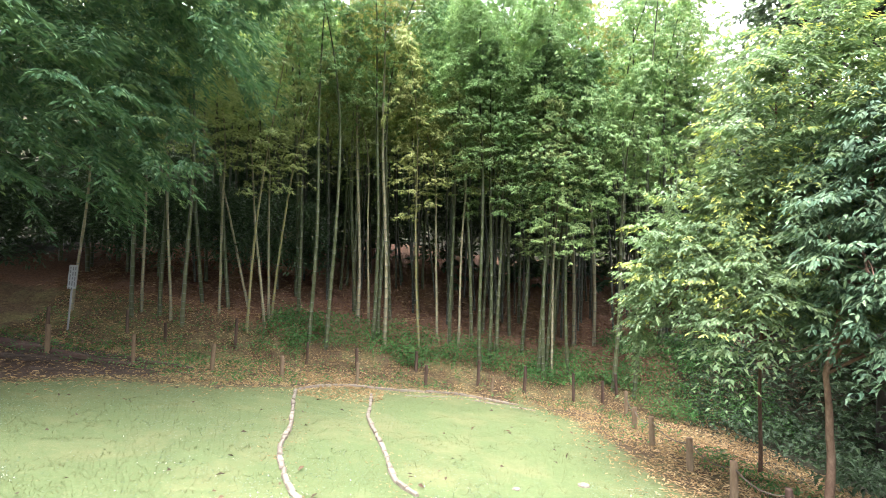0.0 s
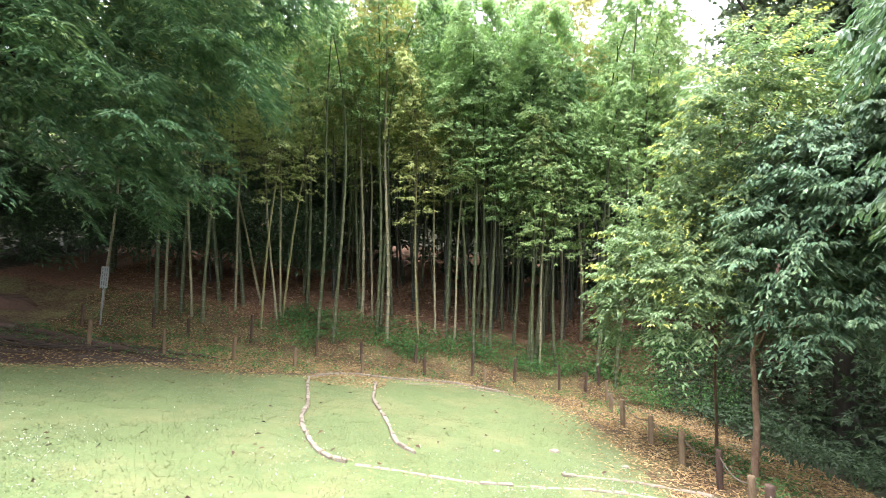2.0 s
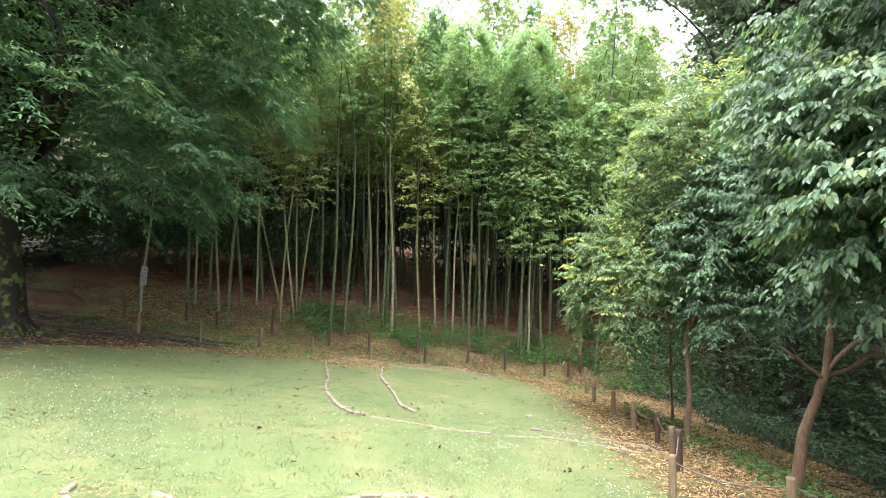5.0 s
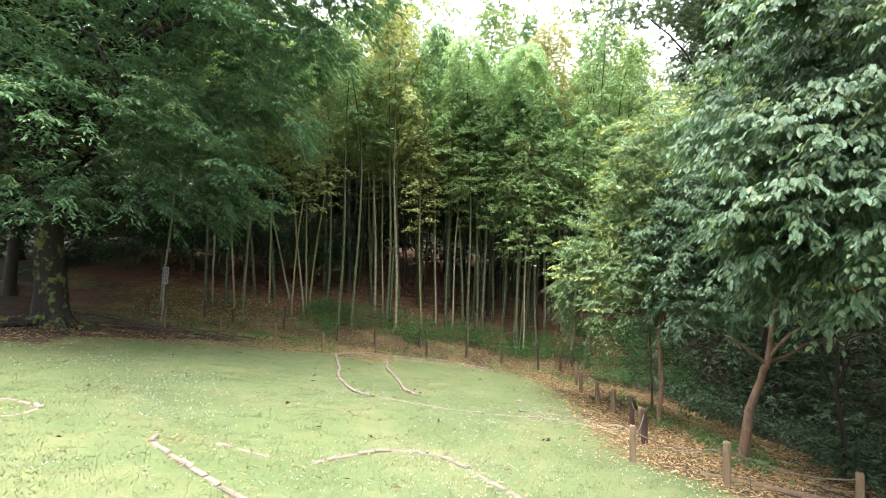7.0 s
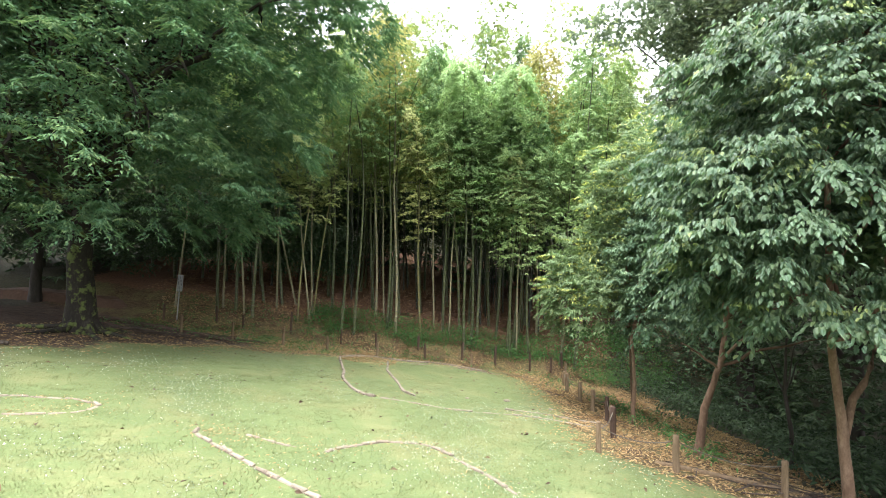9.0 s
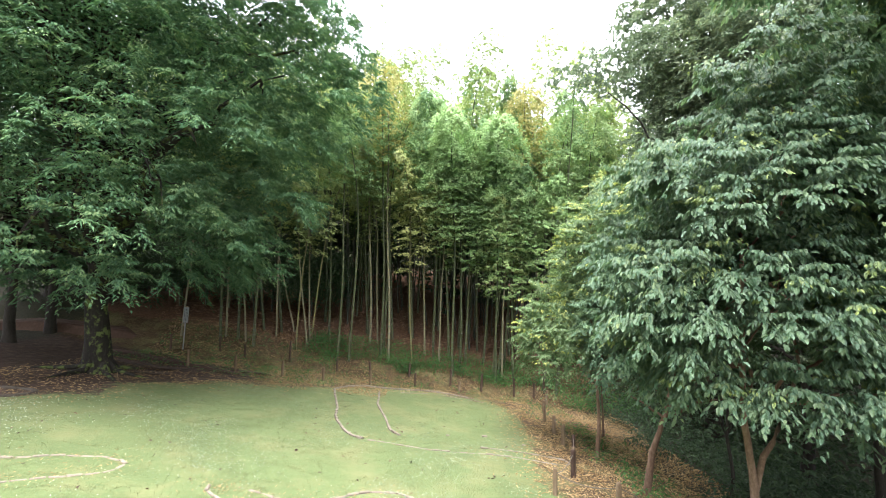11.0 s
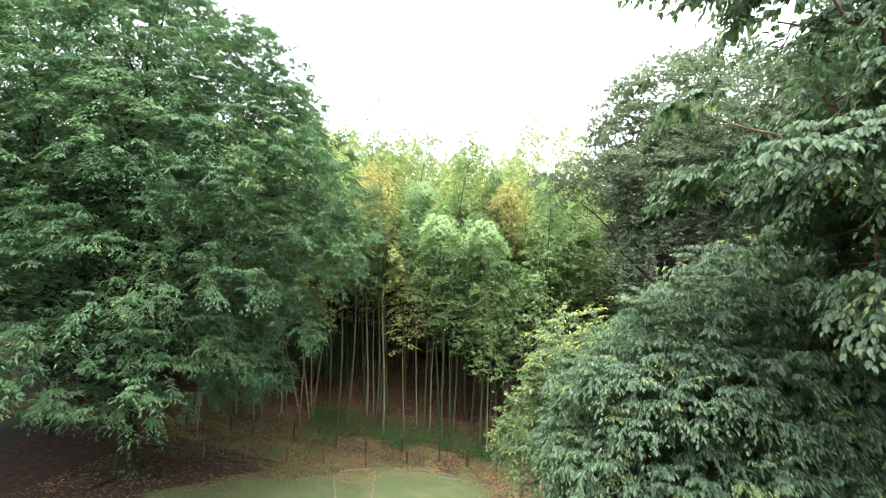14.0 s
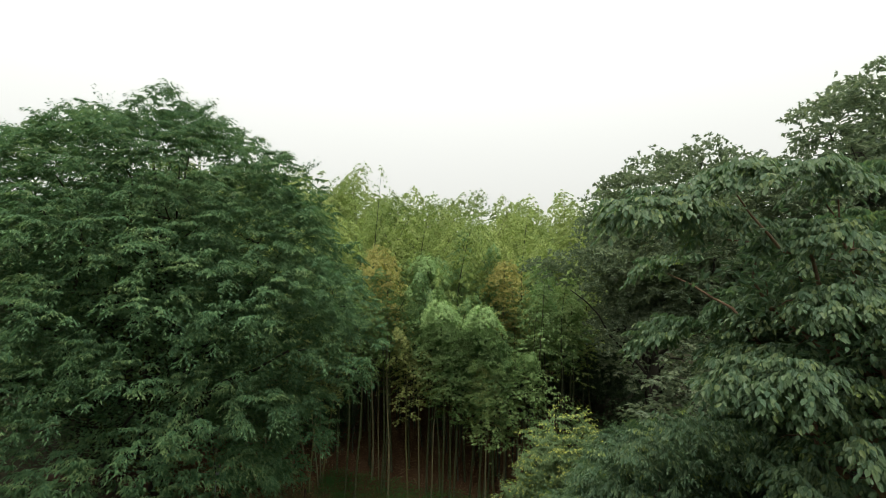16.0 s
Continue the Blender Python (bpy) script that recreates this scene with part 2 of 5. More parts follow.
# leaf green darkened so that the deep shade is part of its colour
DEEP_SHADE_LEAF = leaf_material("deep_shade_leaves", [(0.1, (0.0187, 0.0364, 0.018)), (0.5, (0.0364, 0.0645, 0.03)), (0.9, (0.0624, 0.0988, 0.042))], 0.2, 0.5, 0.5)
CLOVER = leaf_material("clover_flowers", [(0.1, (0.326, 0.361, 0.252)), (0.6, (0.422, 0.45, 0.348)), (0.95, (0.509, 0.526, 0.432))], 0.2, 0.8, 1.0)
DARK_LEAF = leaf_material("dead_dark_leaves", [(0.1, (0.018, 0.0136, 0.009)), (0.6, (0.054, 0.0341, 0.0192)), (0.95, (0.12, 0.0744, 0.036))], 0.05, 0.8, 0.6, 0.15)
LITTER = leaf_material("dry_bamboo_leaves", [(0.1, (0.0867, 0.053, 0.0234)), (0.45, (0.196, 0.13, 0.0594)), (0.75, (0.312, 0.221, 0.108)), (0.95, (0.44, 0.343, 0.181))], 0.1, 0.8, 0.6, 0.15)
RED_LITTER = leaf_material("red_brown_litter", [(0.1, (0.0578, 0.0305, 0.0157)), (0.45, (0.139, 0.0776, 0.0393)), (0.75, (0.22, 0.139, 0.0733)), (0.95, (0.323, 0.263, 0.157))], 0.05, 0.8, 0.6, 0.15)
BARK = rough_material("mossy_bark", [(0.25, (0.00704, 0.00584, 0.00472)), (0.5, (0.0195, 0.0164, 0.0125)), (0.75, (0.0468, 0.041, 0.0312))], 3.0, 0.95, 0.9, (1.6, 1.6, 0.4), 5.0, ((0.08, 0.104, 0.028), 0.1, 4.5))
BARK_BROWN = rough_material("reddish_bark", [(0.25, (0.0396, 0.0233, 0.0138)), (0.5, (0.108, 0.0677, 0.0414)), (0.78, (0.223, 0.159, 0.105))], 5.0, 0.9, 0.6, (1.2, 1.2, 0.5), 5.0)
BARK_DARK = rough_material("dark_bark", [(0.25, (0.012, 0.0106, 0.00864)), (0.55, (0.036, 0.0312, 0.024)), (0.8, (0.0672, 0.0576, 0.0432))], 4.0, 0.95, 0.7, (1.5, 1.5, 0.4))
CULM_GREEN = rough_material("bamboo_culm_green", [(0.2, (0.0212, 0.0303, 0.0105)), (0.45, (0.0425, 0.0529, 0.0205)), (0.62, (0.0731, 0.0804, 0.0363)), (0.85, (0.122, 0.122, 0.0619))], 1.4, 0.42, 0.08, (1, 1, 0.35), 7.0)
# darker copy of the culm green, with the grove's inner shade in its colour
CULM_SHADED = rough_material("bamboo_culm_shaded", [(0.2, (0.016, 0.0216, 0.0128)), (0.5, (0.032, 0.0376, 0.0256)), (0.85, (0.068, 0.068, 0.052))], 1.4, 0.5, 0.08, (1, 1, 0.35), 7.0)
CULM_PALE = rough_material("bamboo_culm_pale", [(0.2, (0.0695, 0.07, 0.0331)), (0.5, (0.152, 0.14, 0.0781)), (0.8, (0.258, 0.226, 0.132))], 1.4, 0.5, 0.1, (1, 1, 0.35), 7.0)
CULM_YELLOW = rough_material("bamboo_culm_yellow", [(0.2, (0.0607, 0.0599, 0.0221)), (0.5, (0.132, 0.123, 0.0469)), (0.8, (0.204, 0.188, 0.0938))], 1.4, 0.45, 0.08, (1, 1, 0.35), 7.0)
CULM_RING = rough_material("bamboo_node_bloom", [(0.2, (0.0536, 0.0612, 0.0414)), (0.7, (0.122, 0.13, 0.101))], 9.0, 0.7, 0.1)
TWIG = rough_material("bamboo_twigs", [(0.2, (0.06, 0.0744, 0.024)), (0.7, (0.15, 0.161, 0.066))], 3.0, 0.6, 0.1)
POST_PALE = rough_material("weathered_post", [(0.2, (0.044, 0.0301, 0.0157)), (0.5, (0.119, 0.0845, 0.0471)), (0.8, (0.202, 0.156, 0.0951))], 6.0, 0.9, 0.5, (2, 2, 0.3))
POST_DARK = rough_material("dark_brown_post", [(0.2, (0.0173, 0.0106, 0.0073)), (0.5, (0.0518, 0.0317, 0.0207)), (0.8, (0.13, 0.0845, 0.0547))], 6.0, 0.85, 0.5, (2, 2, 0.3))
ROPE = rough_material("old_rope", [(0.2, (0.042, 0.0341, 0.024)), (0.7, (0.12, 0.105, 0.078))], 30.0, 0.9, 0.4)
KERB = rough_material("kerb_blocks", [(0.2, (0.0641, 0.0506, 0.0341)), (0.45, (0.139, 0.116, 0.0839)), (0.75, (0.226, 0.198, 0.153))], 4.0, 0.85, 0.5, None, 7.0)
KERB_LOG = rough_material("kerb_timber", [(0.2, (0.0216, 0.0167, 0.0113)), (0.5, (0.0513, 0.0419, 0.0297)), (0.8, (0.0918, 0.0809, 0.0608))], 5.0, 0.9, 0.5, None, 7.0)
LOG = rough_material("fallen_log_bark", [(0.2, (0.0192, 0.0128, 0.0096)), (0.55, (0.064, 0.0416, 0.0288)), (0.8, (0.141, 0.096, 0.0704))], 7.0, 0.95, 0.6, (0.5, 2, 2))
STICK = rough_material("dead_sticks", [(0.2, (0.0206, 0.0152, 0.0112)), (0.55, (0.0559, 0.0425, 0.0308)), (0.85, (0.1, 0.082, 0.0617))], 5.0, 0.9, 0.3)
SIGN_WHITE = plain("sign_board_white", (0.192, 0.203, 0.192), 0.5)
SIGN_TEXT = plain("sign_lettering_grey", (0.072, 0.0744, 0.072), 0.6)
SIGN_METAL = plain("sign_pole_grey", (0.18, 0.192, 0.186), 0.45)
EARTH_BANK = rough_material("earth_bank_soil", [(0.2, (0.032, 0.0192, 0.012)), (0.55, (0.068, 0.0408, 0.0256)), (0.8, (0.104, 0.068, 0.044))], 2.0, 0.95, 0.6)


# ---- mesh helpers ----
def part(name, data, mat, parent, label=""):
    """One mesh object under a thing or a part; data is a bmesh or a mesh."""
    if isinstance(data, bmesh.types.BMesh):
        me = bpy.data.meshes.new(name)
        data.to_mesh(me)
        data.free()
    else:
        me = data
    if mat is not None and not me.materials:
        me.materials.append(mat)
    ob = new(name, me)
    ob.parent = parent
    if label:
        ob["label"] = label
    return ob


def thing(name, at, label, category, group="", kind="", turn=None):
    ob = new(name)
    ob.empty_display_size = 0.2
    ob.matrix_world = Matrix.Translation(at) @ (turn or Matrix.Identity(4))
    return tagged(ob, label, category, group, kind)


def fast_mesh(name, verts, faces, mats=(), index=None, smooth=False):
    """A mesh from arrays: verts n x 3, faces m x k."""
    verts, faces = np.asarray(verts, np.float32), np.asarray(faces, np.int32)
    me = bpy.data.meshes.new(name)
    k = faces.shape[1]
    me.vertices.add(len(verts))
    me.vertices.foreach_set("co", verts.ravel())
    me.loops.add(faces.size)
    me.loops.foreach_set("vertex_index", faces.ravel())
    me.polygons.add(len(faces))
    me.polygons.foreach_set("loop_start", np.arange(0, faces.size, k, dtype=np.int32))
    if index is not None:
        me.polygons.foreach_set("material_index", np.asarray(index, np.int32))
    me.polygons.foreach_set("use_smooth", np.full(len(faces), smooth))
    for m in mats:
        me.materials.append(m)
    me.update(calc_edges=True)
    return me


def unit(a):
    return a / np.maximum(np.linalg.norm(a, axis=-1, keepdims=True), 1e-9)


def leaf_arrays(base, axis, normal, length, width, fold=0.18, droop=0.12, broad=False):
    """Vertices and faces of many leaves, each folded along its midrib and bent down at its tip."""
    axis = unit(axis)
    side = unit(np.cross(axis, normal))
    up = np.cross(side, axis)
    n = len(base)
    L, W = np.broadcast_to(length, n)[:, None], np.broadcast_to(width, n)[:, None]
    tip = base + axis * L - up * (L * droop)
    if not broad:
        mid = base + axis * L * 0.42 + up * (W * fold)
        v = np.stack([base, mid + side * W * 0.5, tip, mid - side * W * 0.5], 1).reshape(-1, 3)
        i = np.arange(n)[:, None] * 4
        f = np.concatenate([i + [0, 1, 2], i + [0, 2, 3]], 1).reshape(-1, 3)
        return v, f
    m1 = base + axis * L * 0.28 + up * (W * fold)
    m2 = base + axis * L * 0.66 + up * (W * fold * 0.7 - L * droop * 0.4)
    v = np.stack([base, m1 + side * W * 0.46, m2 + side * W * 0.4, tip, m2 - side * W * 0.4, m1 - side * W * 0.46], 1).reshape(-1, 3)
    i = np.arange(n)[:, None] * 6
    f = np.concatenate([i + [0, 1, 2, 3], i + [0, 3, 4, 5]], 1).reshape(-1, 4)
    return v, f


def blade_arrays(base, axis, normal, length, width, droop=0.15):
    """Narrow leaves, widest at the stalk, each one a single sharp blade."""
    axis = unit(axis)
    side = unit(np.cross(axis, normal))
    L, W = np.asarray(length)[:, None], np.asarray(width)[:, None]
    v = np.stack([base + side * W * 0.5, base - side * W * 0.5, base + axis * L - np.cross(side, axis) * L * droop], 1).reshape(-1, 3)
    return v, np.arange(len(v)).reshape(-1, 3)


def tube_arrays(pts, radii, sides=8, wobble=0.0, rng=None):
    pts = np.asarray(pts, float)
    d = unit(np.gradient(pts, axis=0))
    ref = np.where(np.abs(d[:, 2:3]) > 0.9, [[1.0, 0, 0]], [[0, 0, 1.0]])
    s = unit(np.cross(d, ref))
    u = np.cross(s, d)
    a = np.linspace(0, 2 * np.pi, sides, endpoint=False)
    r = np.asarray(radii, float)[:, None, None]
    if wobble:
        r = r * (1 + wobble * rng.normal(size=(len(pts), sides, 1)))
    v = (pts[:, None] + r * (np.cos(a)[None, :, None] * s[:, None] + np.sin(a)[None, :, None] * u[:, None])).reshape(-1, 3)
    f = []
    for k in range(len(pts) - 1):
        for j in range(sides):
            q = (j + 1) % sides
            f.append((k * sides + j, k * sides + q, (k + 1) * sides + q, (k + 1) * sides + j))
    return v, np.array(f, np.int32)


def join_arrays(parts):
    v, f, o = [], [], 0
    for a, b in parts:
        v.append(a)
        f.append(b + o)
        o += len(a)
    return np.concatenate(v), np.concatenate(f)


def bent(a, b, rise, k, rng, shake=0.06):
    """A bough from a to b that bows upward, with small kinks."""
    a, b = np.asarray(a, float), np.asarray(b, float)
    t = np.linspace(0, 1, k)[:, None]
    span = np.linalg.norm(b - a)
    p = a + (b - a) * t + np.array([0, 0, 1.0]) * (rise * span * t * (1 - t) * 2)
    p[1:-1] += rng.normal(size=(k - 2, 3)) * span * shake * 0.5
    return p


# ---- the lie of the land ----
def ease(a, b, v):
    t = np.clip((v - a) / (b - a), 0, 1)
    return t * t * (3 - 2 * t)


def ground_z(x, y):
    """Lawn falling to the grove and to the side, a bank at the grove's foot, then a rising hillside."""
    x, y = np.asarray(x, float), np.asarray(y, float)
    z = 0.944 - 0.145 * np.clip(x, -16, 5) - 0.085 * np.clip(y, -9, 13.2)
    d = y - (12.9 - 0.9 * ease(-3, -9, x))
    z = z + 0.9 * ease(0, 2.6, d) + 0.19 * np.clip(np.minimum(d, 36) - 1.5, 0, None)
    z = z - 0.22 * np.clip(np.minimum(x, 14) - 5, 0, None) * (1 - ease(11, 17, y))
    z = z + 12.0 * ease(44, 62, np.hypot(x, y - 2)) * ease(-6, 14, y)
    return z + 0.025 * np.sin(x * 2.1 + 0.6 * y) * np.sin(y * 1.7 - 0.4 * x)


LAWN_EDGE = [(-30, 2.0), (-9.2, 3.4), (-7.6, 5.0), (-8.0, 6.4), (-7.0, 7.4), (-5.9, 8.7), (-4.3, 9.4), (-3.1, 10.4), (-1.2, 12.0), (0.9, 12.4), (2.4, 12.4), (3.0, 11.5), (3.3, 9.0), (3.2, 6.5), (2.9, 4.4), (3.0, 3.0), (4.0, 2.0), (5.2, 1.0), (6.5, -3.0), (9.0, -14.0), (9.0, -40.0), (-30, -40.0)]
SOIL_EDGE = [(-30, 1.0), (-9.2, 3.2), (-7.4, 4.7), (-7.7, 6.5), (-6.4, 8.6), (-5.6, 9.6), (-6.4, 10.9), (-8.5, 11.6), (-14, 12.5), (-30, 13.0)]


def inside(edge, x, y):
    """How far inside a plan outline (positive) or outside it each point lies."""
    e = np.array(edge, float)
    ins = np.zeros(x.shape, bool)
    best = np.full(x.shape, 1e9)
    for (x0, y0), (x1, y1) in zip(e, np.roll(e, -1, 0)):
        cross = ((y0 > y) != (y1 > y)) & (x < (x1 - x0) * (y - y0) / (y1 - y0 + 1e-12) + x0)
        ins ^= cross
        t = np.clip(((x - x0) * (x1 - x0) + (y - y0) * (y1 - y0)) / ((x1 - x0) ** 2 + (y1 - y0) ** 2), 0, 1)
        best = np.minimum(best, np.hypot(x - x0 - t * (x1 - x0), y - y0 - t * (y1 - y0)))
    return np.where(ins, best, -best)


def build_ground():
    far = [18, 22, 28, 34, 40, 45, 50, 55, 60, 68, 80, 140, 260, 600]
    xs = np.concatenate([-np.array(far[::-1], float), np.arange(-16, 16.01, 0.2), np.array(far, float)])
    ys = np.concatenate([-np.array(far[::-1], float), np.arange(-14, 20.01, 0.2), np.array([22, 25, 28, 32, 36, 40, 44, 47, 50, 53, 56, 60, 65, 72, 90, 150, 280, 600.0])])
    X, Y = np.meshgrid(xs, ys)
    Z = ground_z(X, Y)
    rng = np.random.default_rng(2)
    Z = Z + rng.normal(size=Z.shape) * np.where(Y > 12.5, 0.02, 0.006)
    v = np.stack([X, Y, Z], -1).reshape(-1, 3)
    nx, ny = len(xs), len(ys)
    i = (np.arange(ny - 1)[:, None] * nx + np.arange(nx - 1)[None]).reshape(-1, 1)
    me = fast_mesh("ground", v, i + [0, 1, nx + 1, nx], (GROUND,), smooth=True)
    # the fourth mask marks the ground that is coloured dark for tree shade
    for name, val in (("lawn", 0.5 + inside(LAWN_EDGE, X, Y) * 0.55), ("soil", 0.5 + inside(SOIL_EDGE, X, Y) * 0.6), ("grove", 0.5 + (Y - 14.5 - 0.02 * X) * 0.5), ("shaded_earth", 0.5 + 0.3 * np.maximum(np.maximum(X - 6.6 - 0.25 * np.clip(Y - 13, 0, None), Y - 34), -14.5 - X))):
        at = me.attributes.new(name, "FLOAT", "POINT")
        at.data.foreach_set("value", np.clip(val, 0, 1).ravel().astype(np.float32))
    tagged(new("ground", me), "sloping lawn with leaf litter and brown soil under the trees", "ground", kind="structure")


build_ground()


# ---- bamboo ----
def bamboo(seed, height, start, arch, tufts, culm_mat, leaf_mat, radius=0.056, sides=7, spread=1.0, leaf_len=0.1, dense=2.2, blades=16, slim=0.25, taper=0.62):
    """A culm with ringed joints, drooping side branches and narrow leaves, its tip arching over. Stands at the origin."""
    rng = np.random.default_rng(seed)
    root = thing("bamboo", (0, 0, 0), "", "")
    z, joints, step = 0.0, [0.0], 0.16
    while z < height - 0.15:
        z += step * rng.uniform(0.93, 1.07)
        step = min(step + 0.02, 0.36)
        joints.append(min(z, height))
    joints = np.array(joints)

    def spine(h):
        s = np.clip((h / height - 0.5) / 0.5, 0, 1)
        return np.stack([arch * s ** 2.2, 0.06 * np.sin(h * 0.7 + seed), h - 0.42 * abs(arch) * s ** 3], -1)

    def thick(h):
        return radius * (1.04 - 0.93 * (h / height) ** 1.35)

    hs, rs, ring = [], [], []
    for a, b in zip(joints[:-1], joints[1:]):
        hs += [a, a + 0.012, b - 0.014]
        rs += [thick(a) * 1.13, thick(a), thick(b)]
        ring += [1, 0, 1]
    v, f = tube_arrays(spine(np.array(hs)), rs, sides)
    idx = np.repeat(ring[:-1], sides)
    part("culm", fast_mesh("culm", v, f, (culm_mat, CULM_RING), idx, True), None, root)
    # side branches at every joint of the upper part, in separate layers low down and a weeping plume above
    tubes, P, A, N = [], [], [], []
    nodes = joints[joints > start]
    turn = rng.uniform(0, 6.28)
    for q, h in enumerate(nodes):
        w = (h - start) / (height - start)
        full = spread * (0.62 + 0.5 * np.sin(np.pi * min(1.0, 0.25 + 0.6 * w))) * (1 - taper * max(0.0, w - 0.55) / 0.45)
        lift, hang = 0.5 - 0.1 * w, 0.42 + 0.75 * w ** 1.5
        o = spine(np.array([h]))[0]
        for b in range(int(dense) + (rng.random() < dense % 1)):
            turn += 2.4 + rng.normal() * 0.4
            out = np.array([np.cos(turn), np.sin(turn), 0])
            side = np.array([-out[1], out[0], 0])
            reach = full * rng.uniform(0.6, 1.15)
            t = np.linspace(0, 1, 5)[:, None]
            tubes.append(tube_arrays(o + out * reach * t + np.array([0, 0, 1]) * reach * (lift * t - hang * t ** 2), np.linspace(0.007, 0.002, 5), 3))
            k = max(4, int(tufts * (0.45 + 0.85 * w) * (0.4 + 0.6 * reach)))
            t = (0.22 + 0.86 * rng.random(k) ** 0.75)[:, None]
            wide = rng.normal(size=(k, 1)) * 0.3 * t ** 0.7 * reach
            mid = o + out * reach * t + side * wide + np.array([0, 0, 1]) * (reach * (lift * t - hang * t ** 2) - 0.3 * np.abs(wide) + rng.normal(size=(k, 1)) * (0.03 + 0.05 * w))
            d = rng.normal(size=(k, blades, 3)) * [1, 1, 0.35] + out * 0.6 + side * (2.2 * wide / max(reach, 0.1))[:, None]
            d = unit(d)
            P.append((mid[:, None] + d * rng.uniform(0.0, 0.35, (k, blades, 1)) * leaf_len).reshape(-1, 3))
            A.append((d + np.array([0, 0, -0.35 - 0.5 * w])).reshape(-1, 3))
            N.append((np.array([0, 0, 1.0]) + out * 0.3 + rng.normal(size=(k, blades, 3)) * 0.25).reshape(-1, 3))
    v, f = join_arrays(tubes)
    tagged(part("twig_mass", fast_mesh("twig_mass", v, f, (TWIG,)), None, root), kind="stuff")
    P, A, N = np.concatenate(P), np.concatenate(A), np.concatenate(N)
    L = leaf_len * rng.uniform(0.7, 1.3, len(P))
    v, f = blade_arrays(P, A, N, L, L * slim)
    tagged(part("foliage", fast_mesh("foliage", v, f, (leaf_mat,)), None, root), kind="stuff")
    return root


def culm_pose(x, y, lean_x=0.0, lean_y=0.0, turn=0.0, size=1.0):
    base = Matrix.Translation((x, y, float(ground_z(x, y)) - 0.05))
    up = Vector((lean_x, lean_y, 1)).normalized()
    return base @ Vector((0, 0, 1)).rotation_difference(up).to_matrix().to_4x4() @ Matrix.Rotation(turn, 4, "Z") @ Matrix.Scale(size, 4)


GROVE = "bamboo culms of the grove"
LABELS = {
    "head": "tall bamboo bending over in a full rounded plume of fresh green",
    "feather": "tall green bamboo with level feathery branches on a bare culm",
    "thin": "thin bamboo culm, coloured dark for the shaded depth of the grove",
    "green": "green bamboo culm with pale joints and drooping feathery leaves",
    "pale": "weathered pale bamboo culm with thin drooping foliage",
    "yellow": "yellow bamboo culm with olive drooping foliage",
    "old": "tall bamboo with yellow-orange withering foliage",
    "far": "tall bamboo on the hillside with light green plumes",
}
KINDS = {}


def kind_of_bamboo(key, label, *args, **kw):
    b = bamboo(*args, **kw)
    tagged(b, LABELS[label], "bamboo", GROVE)
    KINDS[key] = [b, False]


kind_of_bamboo("a", "green", 11, 11.4, 6.6, 1.8, 34, CULM_GREEN, BAMBOO_LEAF, spread=1.25)
kind_of_bamboo("b", "green", 12, 12.2, 7.4, 1.5, 34, CULM_GREEN, BAMBOO_LEAF, spread=1.25)
kind_of_bamboo("c", "green", 13, 9.6, 4.3, 1.6, 44, CULM_GREEN, BAMBOO_LEAF, dense=2.6, spread=1.15)
kind_of_bamboo("d", "pale", 14, 11.6, 6.4, 1.8, 36, CULM_PALE, BAMBOO_LEAF_OLIVE, spread=1.25)
kind_of_bamboo("e", "yellow", 15, 9.6, 3.9, 1.5, 30, CULM_YELLOW, BAMBOO_LEAF_OLIVE, radius=0.038, spread=0.9)
kind_of_bamboo("f", "green", 16, 8.6, 3.3, 1.4, 40, CULM_GREEN, BAMBOO_LEAF, radius=0.05, spread=1.1)
kind_of_bamboo("p", "head", 23, 12.0, 6.0, 2.4, 74, CULM_GREEN, BAMBOO_LEAF_FRESH, spread=1.2, dense=3.6, leaf_len=0.085, blades=17, taper=0.2)
kind_of_bamboo("g", "far", 17, 14.4, 5.6, 1.3, 20, CULM_GREEN, BAMBOO_LEAF_LIGHT, leaf_len=0.13, sides=5, spread=1.35, blades=13, slim=0.28, taper=0.15)
kind_of_bamboo("h", "far", 18, 13.2, 5.4, 1.9, 20, CULM_GREEN, BAMBOO_LEAF_LIGHT, leaf_len=0.13, sides=5, spread=1.35, blades=13, slim=0.28, taper=0.1)
kind_of_bamboo("o", "old", 19, 13.4, 7.8, 1.9, 24, CULM_PALE, BAMBOO_LEAF_OLD, sides=6, spread=1.15, dense=2.6, taper=0.1)
kind_of_bamboo("v", "feather", 24, 13.4, 5.6, 0.4, 17, CULM_GREEN, BAMBOO_LEAF, spread=1.5, dense=2.0)


def plant(key, m):
    b, used = KINDS[key]
    if not used:
        b.matrix_basis = m
        KINDS[key][1] = True
        return b
    return copy_thing(b, m)


# kind, place in plan, lean sideways, turn of the arching tip
FRONT_LEFT = [("d", -10.26, 13.56, 0.089, 2), ("a", -8.62, 13.54, 0.005, 4), ("d", -8.5, 13.8, 0.012, 1), ("a", -8.0, 13.9, 0.016, 5), ("d", -7.72, 13.8, -0.023, 4.4), ("a", -7.26, 13.72, 0.03, 4.9), ("b", -7.27, 14.72, -0.073, 3.3), ("d", -6.67, 14.47, 0.04, 4.2), ("a", -6.54, 14.87, -0.069, 0.4), ("d", -6.03, 15.23, -0.236, 2.9), ("e", -5.69, 14.04, 0.117, 5.2), ("d", -5.3, 14.41, -0.071, 4.6), ("d", -5.26, 14.67, 0.008, 3.9), ("e", -5.18, 14.56, 0.151, 5.8)]
